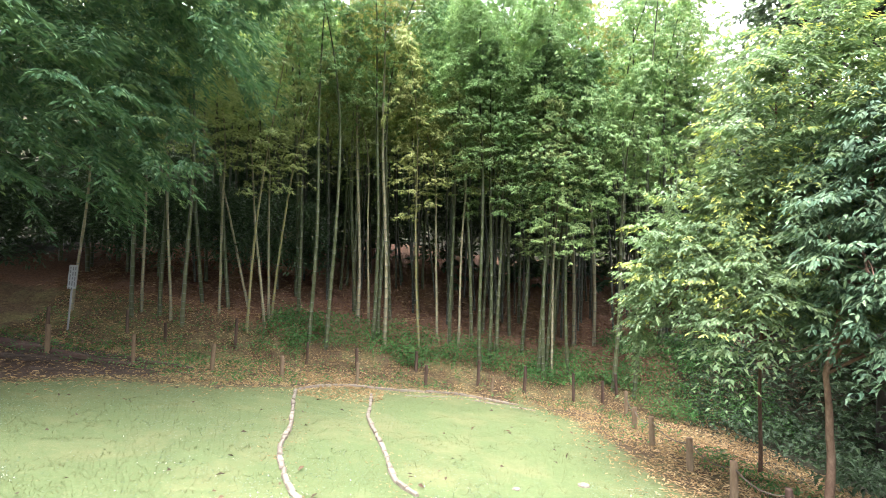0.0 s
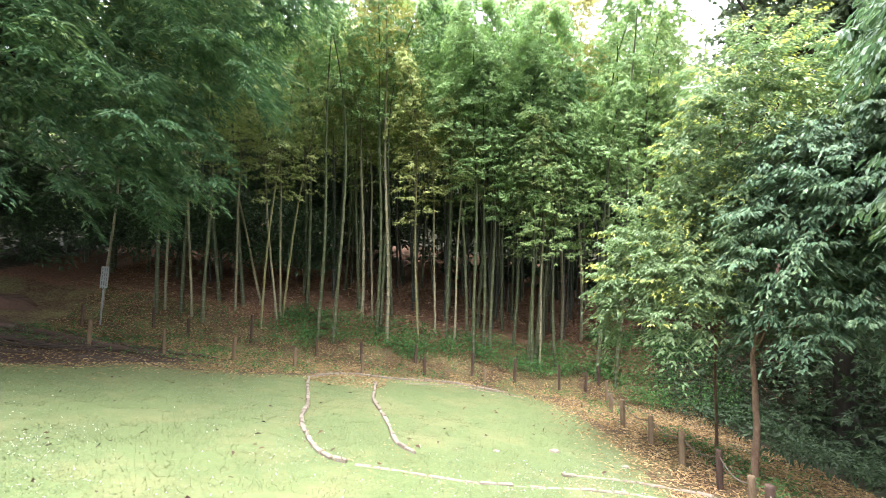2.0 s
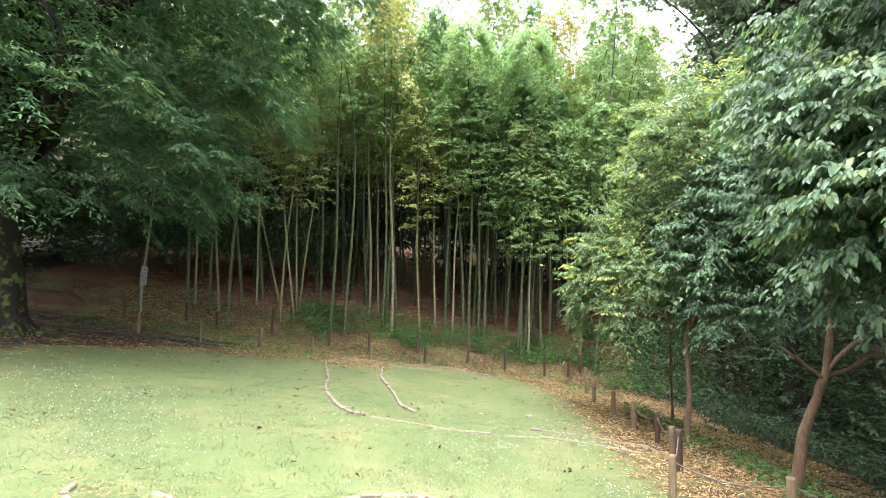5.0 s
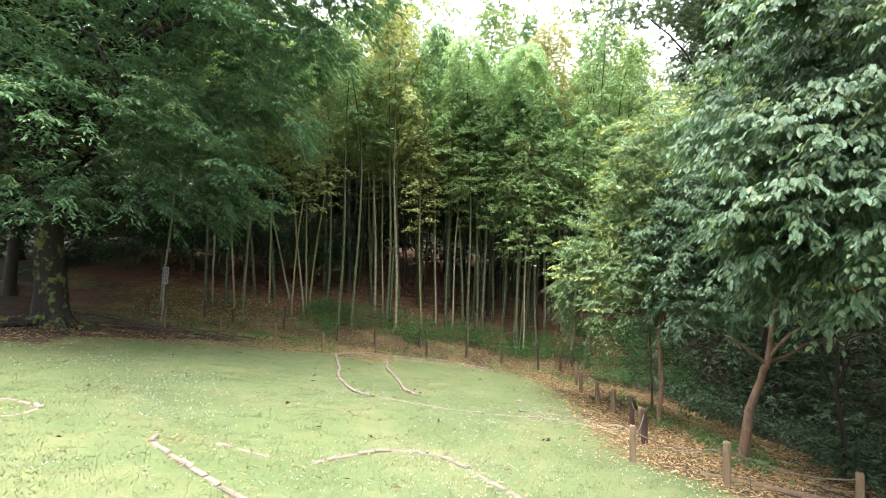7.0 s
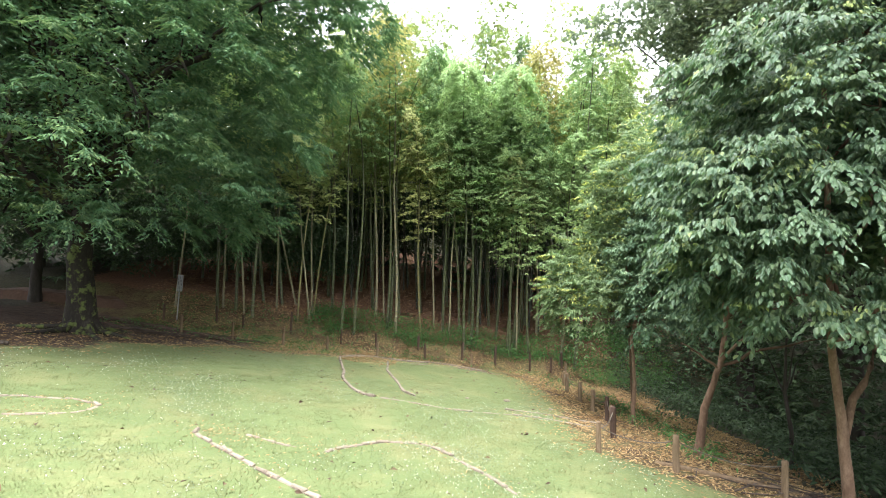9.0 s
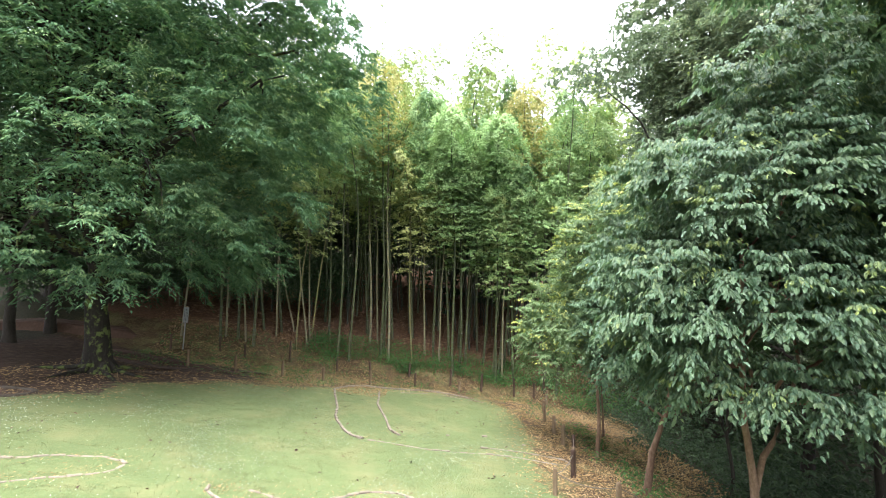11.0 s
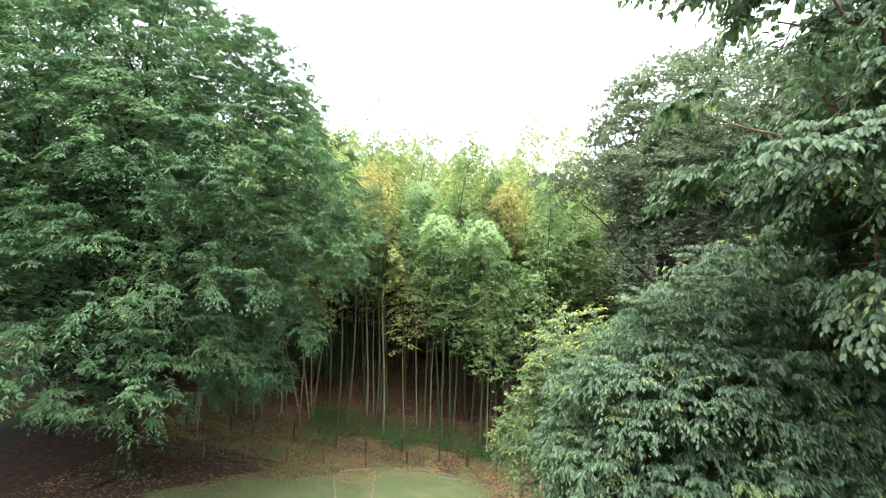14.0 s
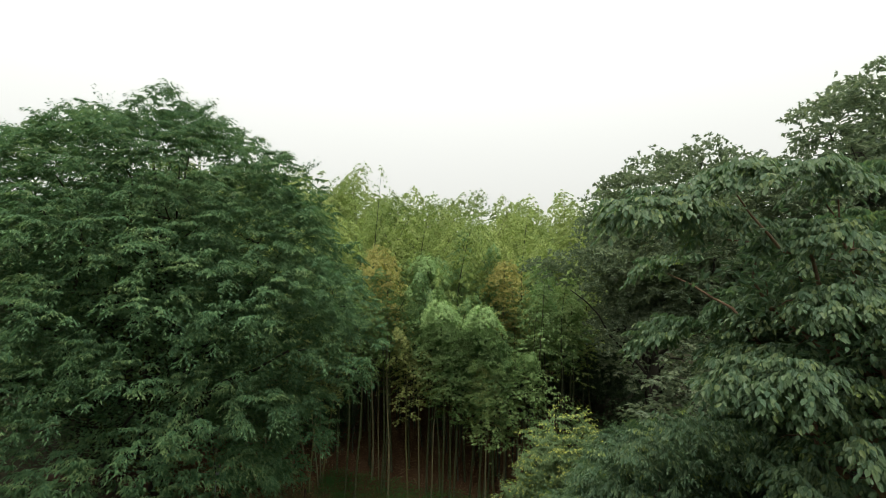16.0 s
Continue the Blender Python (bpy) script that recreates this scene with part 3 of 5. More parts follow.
FRONT_MIDDLE = [("b", -4.57, 15.47, 0.011, 4.1), ("b", -3.88, 14.22, 0.043, 4.9), ("a", -3.32, 14.1, 0.051, 4.3), ("b", -2.96, 16.41, -0.021, 1), ("d", -2.41, 15.61, 0.009, 4), ("b", -2.08, 14.74, 0.019, 4.6), ("a", -1.95, 14.95, 0.03, 5.5), ("e", -0.76, 14.61, -0.001, 4.5), ("d", -0.21, 15.21, 0.001, 3.6), ("a", 0.25, 15.08, 0.008, 5), ("d", 0.41, 14.83, 0.061, 4.2), ("b", 0.92, 15.26, -0.052, 4.4), ("c", 1.34, 14.62, 0.025, 4.5), ("a", 1.68, 14.94, 0.02, 5.1)]
FRONT_RIGHT = [("b", 2.19, 16.39, 0.024, 2), ("c", 2.38, 15.11, 0.075, 4.6), ("f", 2.83, 14.43, 0.076, 4.1), ("c", 3.02, 14.6, 0.074, 4.9), ("d", 3.12, 14.4, 0.055, 4.3), ("f", 3.37, 15.17, 0.086, 5.2), ("f", 3.7, 14.47, -0.009, 4.8), ("c", 4.85, 14.14, 0.076, 4.5), ("v", 5.44, 13.9, 0.064, 4.2)]
for row in (FRONT_LEFT, FRONT_MIDDLE, FRONT_RIGHT):
    for k, x, y, lean, turn in row:
        plant(k, culm_pose(x, y, lean, -0.02, turn, 0.72 if x < -10 else 1.0))
rng = np.random.default_rng(5)
placed = []
while len(placed) < 150:
    y = 16.2 + 32 * rng.random() ** 1.25
    x = rng.uniform(-13, 10) * (0.75 + y / 60)
    if all(math.hypot(x - a, y - b) > 0.75 for a, b in placed):
        placed.append((x, y))
        k = "gh"[rng.integers(2)]
        plant(k, culm_pose(x, y, rng.normal() * 0.04, rng.normal() * 0.03, rng.uniform(0, 6.28), rng.uniform(0.88, 1.16)))
for x, y, turn, size in ((1.1, 14.1, 4.7, 0.99), (2.95, 14.2, 4.75, 1.0), (0.4, 18.6, 4.6, 1.08)):
    plant("p", culm_pose(x, y, 0.0, 0.0, turn, size))
for k, x, y, turn, size in (("b", 4.0, 17.4, 4.4, 1.12), ("a", 5.9, 16.2, 4.9, 1.1), ("b", 6.7, 17.1, 4.2, 1.08), ("a", 7.5, 16.7, 4.7, 1.1), ("b", 2.2, 18.4, 4.5, 1.16), ("a", 8.4, 17.8, 4.5, 1.1)):
    plant(k, culm_pose(x, y, 0.02, 0.0, turn, size))
kind_of_bamboo("t", "thin", 21, 11.0, 6.2, 0.9, 15, CULM_SHADED, BAMBOO_LEAF, radius=0.042, leaf_len=0.2, sides=5, spread=1.3, dense=2.0, blades=10, slim=0.3)
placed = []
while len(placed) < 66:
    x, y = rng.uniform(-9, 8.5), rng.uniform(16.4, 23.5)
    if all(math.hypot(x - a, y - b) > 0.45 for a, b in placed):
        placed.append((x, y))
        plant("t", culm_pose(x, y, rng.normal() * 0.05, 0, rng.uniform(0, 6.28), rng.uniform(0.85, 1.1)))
kind_of_bamboo("s", "far", 20, 17.2, 12.5, 0.7, 5, CULM_GREEN, BAMBOO_LEAF_LIGHT, sides=6, spread=0.9)
plant("s", culm_pose(-3.0, 16.6, 0.01, 0.0, 1.0))
for x, y, turn in ((-1.75, 14.5, 4.7), (-2.7, 15.4, 5.0), (4.35, 16.4, 4.7), (5.1, 16.6, 4.3)):
    plant("o", culm_pose(x, y, 0.0, 0.0, turn, 0.99))


# ---- broad-leaved trees ----
def envelope_lobes(rng, centre, semi, count, r0, r1, fill=0.25, power=2.4, low=-0.75):
    """Lobes set unevenly over an egg-shaped crown, and some within it."""
    full = int(count * 2 / (1 - low))
    i = np.arange(full) + 0.5
    z, a = 1 - 2 * i / full, i * 2.399963
    d = np.stack([np.sqrt(1 - z * z) * np.cos(a), np.sqrt(1 - z * z) * np.sin(a), z], -1)
    d = unit(d + rng.normal(size=d.shape) * 0.55 / np.sqrt(full))
    d = d[d[:, 2] > low]
    k = (np.abs(d) ** power).sum(1) ** (-1 / power)
    depth = np.where(rng.random(len(d)) < fill, rng.uniform(0.35, 0.75, len(d)), rng.uniform(0.8, 0.97, len(d)))
    r = rng.uniform(r0, r1, len(d))
    c = np.asarray(centre) + d * (k * depth)[:, None] * (np.asarray(semi) - r0)
    return c, r


def crown_leaves(rng, lobes, hub, sprays, per, reach, L, W, droop=0.25, broad=False, flat=0.5, wide=0.6, sag=0.3, cut=-0.12, tumble=0.2):
    """Leaves in sprays that sit on the upper and outer sides of the lobes."""
    c, r = lobes
    pick = rng.choice(len(c), sprays * 3, p=r ** 2 / (r ** 2).sum())
    d = unit(rng.normal(size=(sprays * 3, 3)))
    outward = unit((c[pick] - np.asarray(hub)) * [1, 1, 0.5])
    keep = np.where((d * outward).sum(1) * 0.55 + d[:, 2] * 0.85 > cut)[0][:sprays]
    pick, d, outward = pick[keep], d[keep], outward[keep]
    p = c[pick] + d * (r[pick] * rng.uniform(0.7, 1.08, len(pick)))[:, None] * [1, 1, flat]
    a = unit(outward * [1, 1, 0.2] * 0.6 + d * [1, 1, 0.25] * 0.9 + rng.normal(size=p.shape) * [0.3, 0.3, 0.1] + [0, 0, -0.14] + np.maximum(d[:, 2:], 0) * [0, 0, 0.55])
    s = unit(np.cross(a, [0, 0, 1.0]))
    up = np.cross(s, a)
    m = per
    hand = 1 if broad else 6
    u = np.repeat(rng.random((len(p), m // hand, 1)), hand, 1)
    v = np.repeat(rng.normal(size=(len(p), m // hand, 1)) * 0.5, hand, 1)
    m = u.shape[1]
    size = rng.uniform(0.7, 1.25, (len(p), 1, 1)) * reach
    pos = p[:, None] + a[:, None] * (u - 0.35) * size + s[:, None] * v * size * wide * (1.1 - 0.6 * u)
    pos[..., 2:] -= sag * size * (u ** 2 + 0.35 * v ** 2)
    pos += np.repeat(rng.normal(size=(len(p), m // hand, 3)), hand, 1) * [0.03, 0.03, 0.05] * reach
    if broad:
        axis = a[:, None] * 0.8 + s[:, None] * np.sign(v) * rng.uniform(0.1, 0.9, v.shape) + rng.normal(size=pos.shape) * 0.22
    else:
        fan = np.tile(np.linspace(-1.25, 1.25, hand), m // hand)[None, :, None] + rng.normal(size=v.shape) * 0.18
        axis = a[:, None] * np.cos(fan) + s[:, None] * (np.sin(fan) + 0.35 * np.sign(v)) + rng.normal(size=pos.shape) * 0.12
    axis += rng.normal(size=pos.shape) * 0.6 * max(0, tumble - 0.2)
    axis[..., 2] -= droop * rng.uniform(0.5, 1.8, axis.shape[:2])
    nor = up[:, None] * 0.65 + d[:, None] * 0.75 + rng.normal(size=pos.shape) * tumble
    n = len(p) * m
    ln = L * rng.uniform(0.65, 1.2, n)
    return pos.reshape(n, 3), axis.reshape(n, 3), nor.reshape(n, 3), ln, ln * W / L


def tier_leaves(rng, lobes, hub, sprays, shoots, nodes, pair, reach, L, W, hang=0.6, flat=0.5, sag=0.3, cut=0.0, fan=1.15, fresh=0.3, splay=0.8, tilt=0.2):
    """Leaves along shoots that fan out flat from the bough and hang over at their ends, tier over tier.
    Gives what leaf_arrays() wants, and how young each leaf is."""
    c, r = lobes
    pick = rng.choice(len(c), sprays * 3, p=r ** 2 / (r ** 2).sum())
    d = unit(rng.normal(size=(sprays * 3, 3)))
    outward = unit((c[pick] - np.asarray(hub)) * [1, 1, 0.5])
    keep = np.where((d * outward).sum(1) * 0.6 + d[:, 2] * 0.7 > cut)[0][:sprays]
    pick, d, outward = pick[keep], d[keep], outward[keep]
    n = len(keep)
    p = c[pick] + d * (r[pick] * rng.uniform(0.6, 1.05, n))[:, None] * [1, 1, flat]
    h = unit((outward * 0.7 + d * 0.6 + rng.normal(size=(n, 3)) * 0.25) * [1, 1, 0])
    s = np.cross([0, 0, 1.0], h)
    phi = np.linspace(-fan, fan, shoots)[None] + rng.normal(size=(n, shoots)) * 0.16
    way = np.cos(phi)[..., None] * h[:, None] + np.sin(phi)[..., None] * s[:, None]
    size = rng.uniform(0.7, 1.25, (n, 1)) * reach * (0.62 + 0.38 * np.cos(phi)) * rng.uniform(0.8, 1.15, (n, shoots))
    u = np.repeat(np.linspace(0.12, 1.0, nodes), pair)
    m = len(u)
    sgn = np.resize([1.0, -1.0], m) * np.ones((n, shoots, 1))
    lean = rng.uniform(0.5, 1.1, (n, shoots, m)) * splay * (1 - 0.55 * u)
    lat = np.cross([0, 0, 1.0], way)
    ux = u + rng.normal(size=(n, shoots, m)) * 0.4 / nodes
    pos = p[:, None, None] + way[:, :, None] * ((ux - 0.3) * size[..., None])[..., None]
    pos[..., 2] += size[..., None] * ((0.85 * d[:, 2] - 0.12 + tilt * rng.normal(size=n))[:, None, None] * ux - sag * ux ** 2) + rng.normal(size=(n, shoots, m)) * 0.03 * reach
    axis = way[:, :, None] * (0.35 + 0.5 * u)[None, None, :, None] + lat[:, :, None] * (sgn * lean)[..., None] + rng.normal(size=(n, shoots, m, 3)) * 0.12
    axis[..., 2] -= hang * rng.uniform(0.5, 1.4, (n, shoots, m))
    nor = np.array([0, 0, 0.8]) + way[:, :, None] * 0.45 + rng.normal(size=(n, shoots, m, 3)) * 0.16
    young = (rng.random((n, 1, 1)) < fresh) * (d[:, 2] > -0.1)[:, None, None] * np.clip((u - 0.45) / 0.5, 0, 1) * rng.uniform(0.4, 1.0, (n, shoots, m))
    k = n * shoots * m
    ln = L * rng.uniform(0.65, 1.2, k) * (1 - 0.35 * young.reshape(k))
    return (pos.reshape(k, 3), axis.reshape(k, 3), nor.reshape(k, 3), ln, ln * W / L), young.reshape(k)


def crown_arrays(rng, *args, broad=False, **kw):
    return leaf_arrays(*crown_leaves(rng, *args, broad=broad, **kw), 0.16, 0.18, broad)


def single_leaves(root, leaves, mat):
    """Leaves as pieces of their own, all on one mesh."""
    o = root.matrix_world.translation
    v, f = leaf_arrays(np.zeros((1, 3)), np.array([[1.0, 0, 0]]), np.array([[0, 0, 1.0]]), 1.0, 0.5, 0.16, 0.18, True)
    me = fast_mesh("leaf", v, f, (mat,))
    for p, a, n, l, w in zip(*leaves):
        x = Vector(a).normalized()
        y = Vector(n).cross(x).normalized()
        z = x.cross(y)
        ob = new("leaf", me)
        ob.parent = root
        ob.matrix_basis = Matrix.Translation(Vector(p) - o) @ Matrix((x, y, z)).transposed().to_4x4() @ Matrix.Diagonal((l, w / 0.5, l, 1))


def tree(name, label, base, trunk, limbs_to, bark, leaf_mat, lobes, hub, seed, sprays, per, reach, L, W, category="tree", n_limb=14, trunk_r=(0.4, 0.12), extra=(), sides=10, roots=False, inner=(0, 0.3, 0.14), singles=0, broad=False, tiers=None, **kw):
    """A tree: a tapered trunk through the points given, limbs out to its lobes, and the crown's leaves."""
    rng = np.random.default_rng(seed)
    root = thing(name, base, label, category)
    o = np.asarray(base, float)
    pts = np.asarray(trunk, float)
    t = np.linspace(0, len(pts) - 1, len(pts) * 5 - 4)
    path = np.stack([np.interp(t, np.arange(len(pts)), pts[:, k]) for k in range(3)], 1)
    path[1:-1] += rng.normal(size=(len(path) - 2, 3)) * trunk_r[0] * 0.08 * [1, 1, 0]
    s = np.linspace(0, 1, len(path))
    rad = trunk_r[0] + (trunk_r[1] - trunk_r[0]) * s
    rad = rad * (1 + 0.32 * np.exp(-(path[:, 2] - path[0, 2]) / (trunk_r[0] * 1.1)))
    v, f = tube_arrays(path - o, rad, sides, 0.035, rng)
    trunk_ob = part("trunk", fast_mesh("trunk", v, f, (bark,), smooth=True), None, root)
    if roots:
        for k in range(7):
            a = 2 * np.pi * k / 7 + rng.uniform(-0.3, 0.3)
            far = 1.0 + rng.random() * 0.7
            q = np.array([[np.cos(a) * w, np.sin(a) * w, 0] for w in (0.25, 0.5, 0.5 + far * 0.5, 0.5 + far)]) + path[0]
            q[:, 2] = ground_z(q[:, 0], q[:, 1]) + [0.3, 0.1, 0.02, -0.06]
            part("root", fast_mesh("root", *tube_arrays(q - o, [0.13, 0.08, 0.05, 0.02], 6, 0.05, rng), (bark,), smooth=True), None, root)
    for a, b, r0, r1 in extra:
        q = bent(a, b, 0.06, 7, rng, 0.03)
        part("limb", fast_mesh("limb", *tube_arrays(q - o, np.linspace(r0, r1, 7), 7, 0.03, rng), (bark,), smooth=True), None, root)
    order = rng.permutation(len(lobes[0]))[:n_limb]
    for k in order:
        h = rng.uniform(limbs_to[0], limbs_to[1])
        i = int(h * (len(path) - 1))
        q = bent(path[i], lobes[0][k] - [0, 0, 0.2], rng.uniform(0.0, 0.14), 9, rng)
        r0 = min(rad[i] * 0.7, 0.05 + 0.022 * np.linalg.norm(q[-1] - q[0]))
        tubes = [tube_arrays(q - o, np.linspace(r0, 0.015, 9), 6)]
        for w in range(4):
            j = rng.integers(3, 8)
            e = q[j] + unit(rng.normal(size=3) * [1, 1, 0.5]) * rng.uniform(0.6, 1.4) * lobes[1][k]
            tubes.append(tube_arrays(bent(q[j], e, 0.05, 5, rng) - o, np.linspace(r0 * 0.35, 0.006, 5), 4))
        part("limb", fast_mesh("limb", *join_arrays(tubes), (bark,), smooth=True), None, root)
    young = None
    if tiers:
        leaves, young = tier_leaves(rng, lobes, hub, sprays, *tiers, reach, L, W, **kw)
    else:
        leaves = crown_leaves(rng, lobes, hub, sprays, per, reach, L, W, broad=broad, **kw)
    if singles:
        order = np.argsort(leaves[0][:, 1] + 0.3 * leaves[0][:, 0])
        single_leaves(root, [c[order[:singles]] for c in leaves], leaf_mat)
        leaves, young = [c[order[singles:]] for c in leaves], young[order[singles:]]
    v, f = leaf_arrays(*leaves, 0.16, 0.18, broad)
    me = fast_mesh("crown", v - o, f, (leaf_mat,))
    if young is not None:
        me.attributes.new("young", "FLOAT", "POINT").data.foreach_set("value", np.repeat(young, 6 if broad else 4).astype(np.float32))
    tagged(part("crown", me, None, root), kind="stuff")
    if inner[0]:
        k = rng.choice(len(lobes[0]), inner[0])
        h = np.asarray(hub, float)
        b = h + (lobes[0][k] - h) * rng.uniform(0.4, inner[3] if len(inner) > 3 else 0.76, (inner[0], 1)) + rng.normal(size=(inner[0], 3)) * 0.25
        b[:, 2] = np.maximum(b[:, 2], lobes[0][:, 2].min())
        v, f = leaf_arrays(b, rng.normal(size=b.shape) * [1, 1, 0.6], rng.normal(size=b.shape) * 0.6 + [0, 0, 1], inner[1], inner[2])
        tagged(part("inner_leafage", fast_mesh("inner_leafage", v - o, f, (leaf_mat,)), None, root), kind="stuff")
    return root


def at(x, y, up=0.0):
    return (x, y, float(ground_z(x, y)) + up)


rng = np.random.default_rng(31)
c, r = envelope_lobes(rng, (-10.2, 7.2, 10.8), (9.3, 6.6, 8.7), 280, 0.7, 1.35, 0.0, 1.8)
c2, r2 = envelope_lobes(rng, (-10.2, 7.2, 10.8), (7.9, 5.5, 7.4), 130, 0.8, 1.2, 0.6, 1.8)
c3, r3 = envelope_lobes(rng, (-10.2, 7.2, 11.0), (8.4, 6.0, 8.9), 140, 0.6, 1.1, 0.0, 1.8, 0.1)
low = np.array([(-4.9, 6.1, 5.4), (-6.2, 3.7, 5.7), (-9.4, 2.6, 5.6), (-11.2, 2.9, 5.3), (-6.6, 6.4, 5.4), (-5.2, 7.6, 6.0), (-8.4, 3.4, 4.9), (-13.5, 5.0, 4.7), (-8.3, 6.6, 4.5), (-9.5, 5.9, 4.4), (-8.9, 6.2, 4.7), (-10.5, 5.4, 4.5), (-7.6, 5.2, 4.6), (-4.6, 7.4, 4.9), (-5.0, 8.0, 4.7), (-5.7, 7.5, 4.7), (-6.3, 7.0, 4.6), (-6.9, 7.6, 4.4), (-5.4, 7.0, 5.3), (-6.0, 8.2, 4.5)])
low = np.concatenate([low, low + rng.normal(size=low.shape) * [0.45, 0.45, 0.2]])
big_lobes = (np.concatenate([c, c2, c3, low]), np.concatenate([r, r2, r3, np.full(len(low), 0.75)]))
tree("broadleaf_tree", "huge dark green broadleaf tree with a mossy trunk", at(-9.3, 7.4, -0.1), [at(-9.3, 7.4, -0.1), (-9.4, 7.4, 4.0), (-9.6, 7.3, 8.0), (-9.5, 7.2, 14.5)], (0.4, 0.95), BARK, BIG_TREE_LEAF, big_lobes, (-9.6, 7.2, 9.5), 41, 8400, 0, 0.46, 0.145, 0.043, tiers=(5, 4, 3), inner=(60000, 0.15, 0.065, 0.9), n_limb=40, trunk_r=(0.36, 0.1), sides=14, roots=True, hang=0.34, sag=0.36, flat=0.6, cut=0.04, fresh=0.35, tilt=0.4)

rng = np.random.default_rng(32)
c, r = envelope_lobes(rng, (5.0, 7.6, 2.9), (2.0, 2.0, 2.0), 70, 0.35, 0.65, 0.3, 2.0, -0.6)
c2, r2 = envelope_lobes(rng, (5.5, 6.8, 5.1), (1.8, 1.5, 2.3), 60, 0.35, 0.6, 0.3, 2.0, -0.8)
lob = (np.concatenate([c, c2]), np.concatenate([r, r2]))
tree("small_tree", "young tree with small light green leaves and yellow tips", at(5.9, 9.2, -0.05), [at(5.9, 9.2, -0.05), (5.8, 9.0, 0.9), (5.4, 8.2, 2.6), (5.1, 7.5, 5.2)], (0.3, 0.95), BARK_BROWN, SMALL_TREE_LEAF, lob, (4.7, 7.4, 3.0), 42, 1600, 0, 0.4, 0.1, 0.04, tiers=(4, 6, 2), inner=(6000, 0.13, 0.055), n_limb=18, trunk_r=(0.036, 0.014), sides=8, hang=0.3, sag=0.15, cut=-0.2, fresh=0.4, flat=0.7, tilt=0.5)
lob = envelope_lobes(rng, (5.7, 5.6, 3.3), (1.6, 1.5, 2.3), 60, 0.35, 0.6, 0.3, 2.0, -0.7)
tree("small_tree", "small tree with a pale brown trunk and dark green leaves", at(4.8, 6.2, -0.05), [at(4.8, 6.2, -0.05), (4.87, 6.2, 0.7), (4.8, 6.15, 1.7), (5.3, 5.8, 4.6)], (0.66, 0.95), BARK_BROWN, SHADE_TREE_LEAF, lob, (5.5, 5.7, 2.8), 50, 800, 0, 0.4, 0.105, 0.042, tiers=(4, 6, 2), inner=(2600, 0.12, 0.05), n_limb=14, trunk_r=(0.06, 0.02), sides=8, hang=0.45, cut=-0.1, fresh=0.12, flat=0.6, tilt=0.45)

rng = np.random.default_rng(33)
lob = envelope_lobes(rng, (7.0, 4.3, 5.2), (1.9, 1.7, 2.5), 60, 0.4, 0.7, 0.3, 2.0)
tree("cherry_tree", "leaning tree with reddish bark and large drooping green leaves", at(5.12, 3.8, -0.05), [at(5.12, 3.8, -0.05), (5.24, 3.76, 0.75), (5.49, 3.64, 1.58), (6.4, 4.2, 5.2)], (0.72, 0.95), BARK_BROWN, LARGE_LEAF, lob, (6.9, 4.3, 4.6), 43, 1250, 0, 0.44, 0.1, 0.054, tiers=(5, 6, 2), inner=(1500, 0.14, 0.07), n_limb=10, trunk_r=(0.085, 0.03), sides=9, hang=0.75, flat=0.45, cut=-0.02, fresh=0.2, extra=[((5.49, 3.64, 1.56), (7.2, 3.4, 2.1), 0.035, 0.01), ((5.5, 3.64, 1.62), (6.3, 3.2, 2.6), 0.03, 0.01), ((5.47, 3.64, 1.5), (4.7, 3.5, 2.0), 0.028, 0.01)])

rng = np.random.default_rng(34)
c, r = envelope_lobes(rng, (6.4, 1.8, 4.65), (3.0, 2.3, 3.1), 120, 0.4, 0.8, 0.3, 2.0)
low = np.array([(5.1, 1.0, 2.75), (5.5, 0.7, 2.95), (6.1, 0.6, 2.75), (6.7, 0.5, 2.95), (7.2, 0.9, 2.3), (4.8, 1.8, 2.75), (5.0, 1.5, 3.2), (6.0, 0.6, 8.1), (6.6, 0.3, 8.7), (7.3, 0.5, 8.8), (7.9, 0.2, 8.3), (8.3, 0.8, 7.8), (7.0, 1.2, 8.3), (5.6, 1.2, 7.6), (8.0, 0.5, 6.6), (8.6, 0.9, 5.4), (8.8, 0.4, 4.3), (6.4, 0.9, 7.4), (6.9, 0.9, 7.7), (6.1, 1.3, 7.2), (7.4, 1.2, 7.8), (6.7, 1.7, 7.9), (7.9, 1.3, 7.4), (7.8, 0.7, 2.4), (8.4, 1.1, 2.1), (8.9, 0.5, 2.9), (8.3, 0.2, 3.3), (9.2, 1.2, 2.4)])
lob = (np.concatenate([c, low]), np.concatenate([r, np.full(len(low), 0.65)]))
tree("cherry_tree", "forked tree with reddish bark and large drooping green leaves", at(6.08, 1.5, -0.05), [at(6.08, 1.5, -0.05), (5.98, 1.46, 0.98), (5.74, 1.3, 2.3), (5.9, 1.5, 6.0)], (0.72, 0.95), BARK_BROWN, LARGE_LEAF, lob, (6.4, 1.9, 4.8), 44, 2450, 0, 0.44, 0.097, 0.052, tiers=(5, 6, 2), inner=(3500, 0.14, 0.07), singles=300, n_limb=10, trunk_r=(0.085, 0.03), sides=9, broad=True, hang=0.75, flat=0.45, cut=-0.02, fresh=0.14, extra=[((5.98, 1.46, 0.95), (6.6, 1.5, 2.5), 0.06, 0.03), ((6.6, 1.5, 2.5), (7.3, 1.9, 5.2), 0.03, 0.012)])

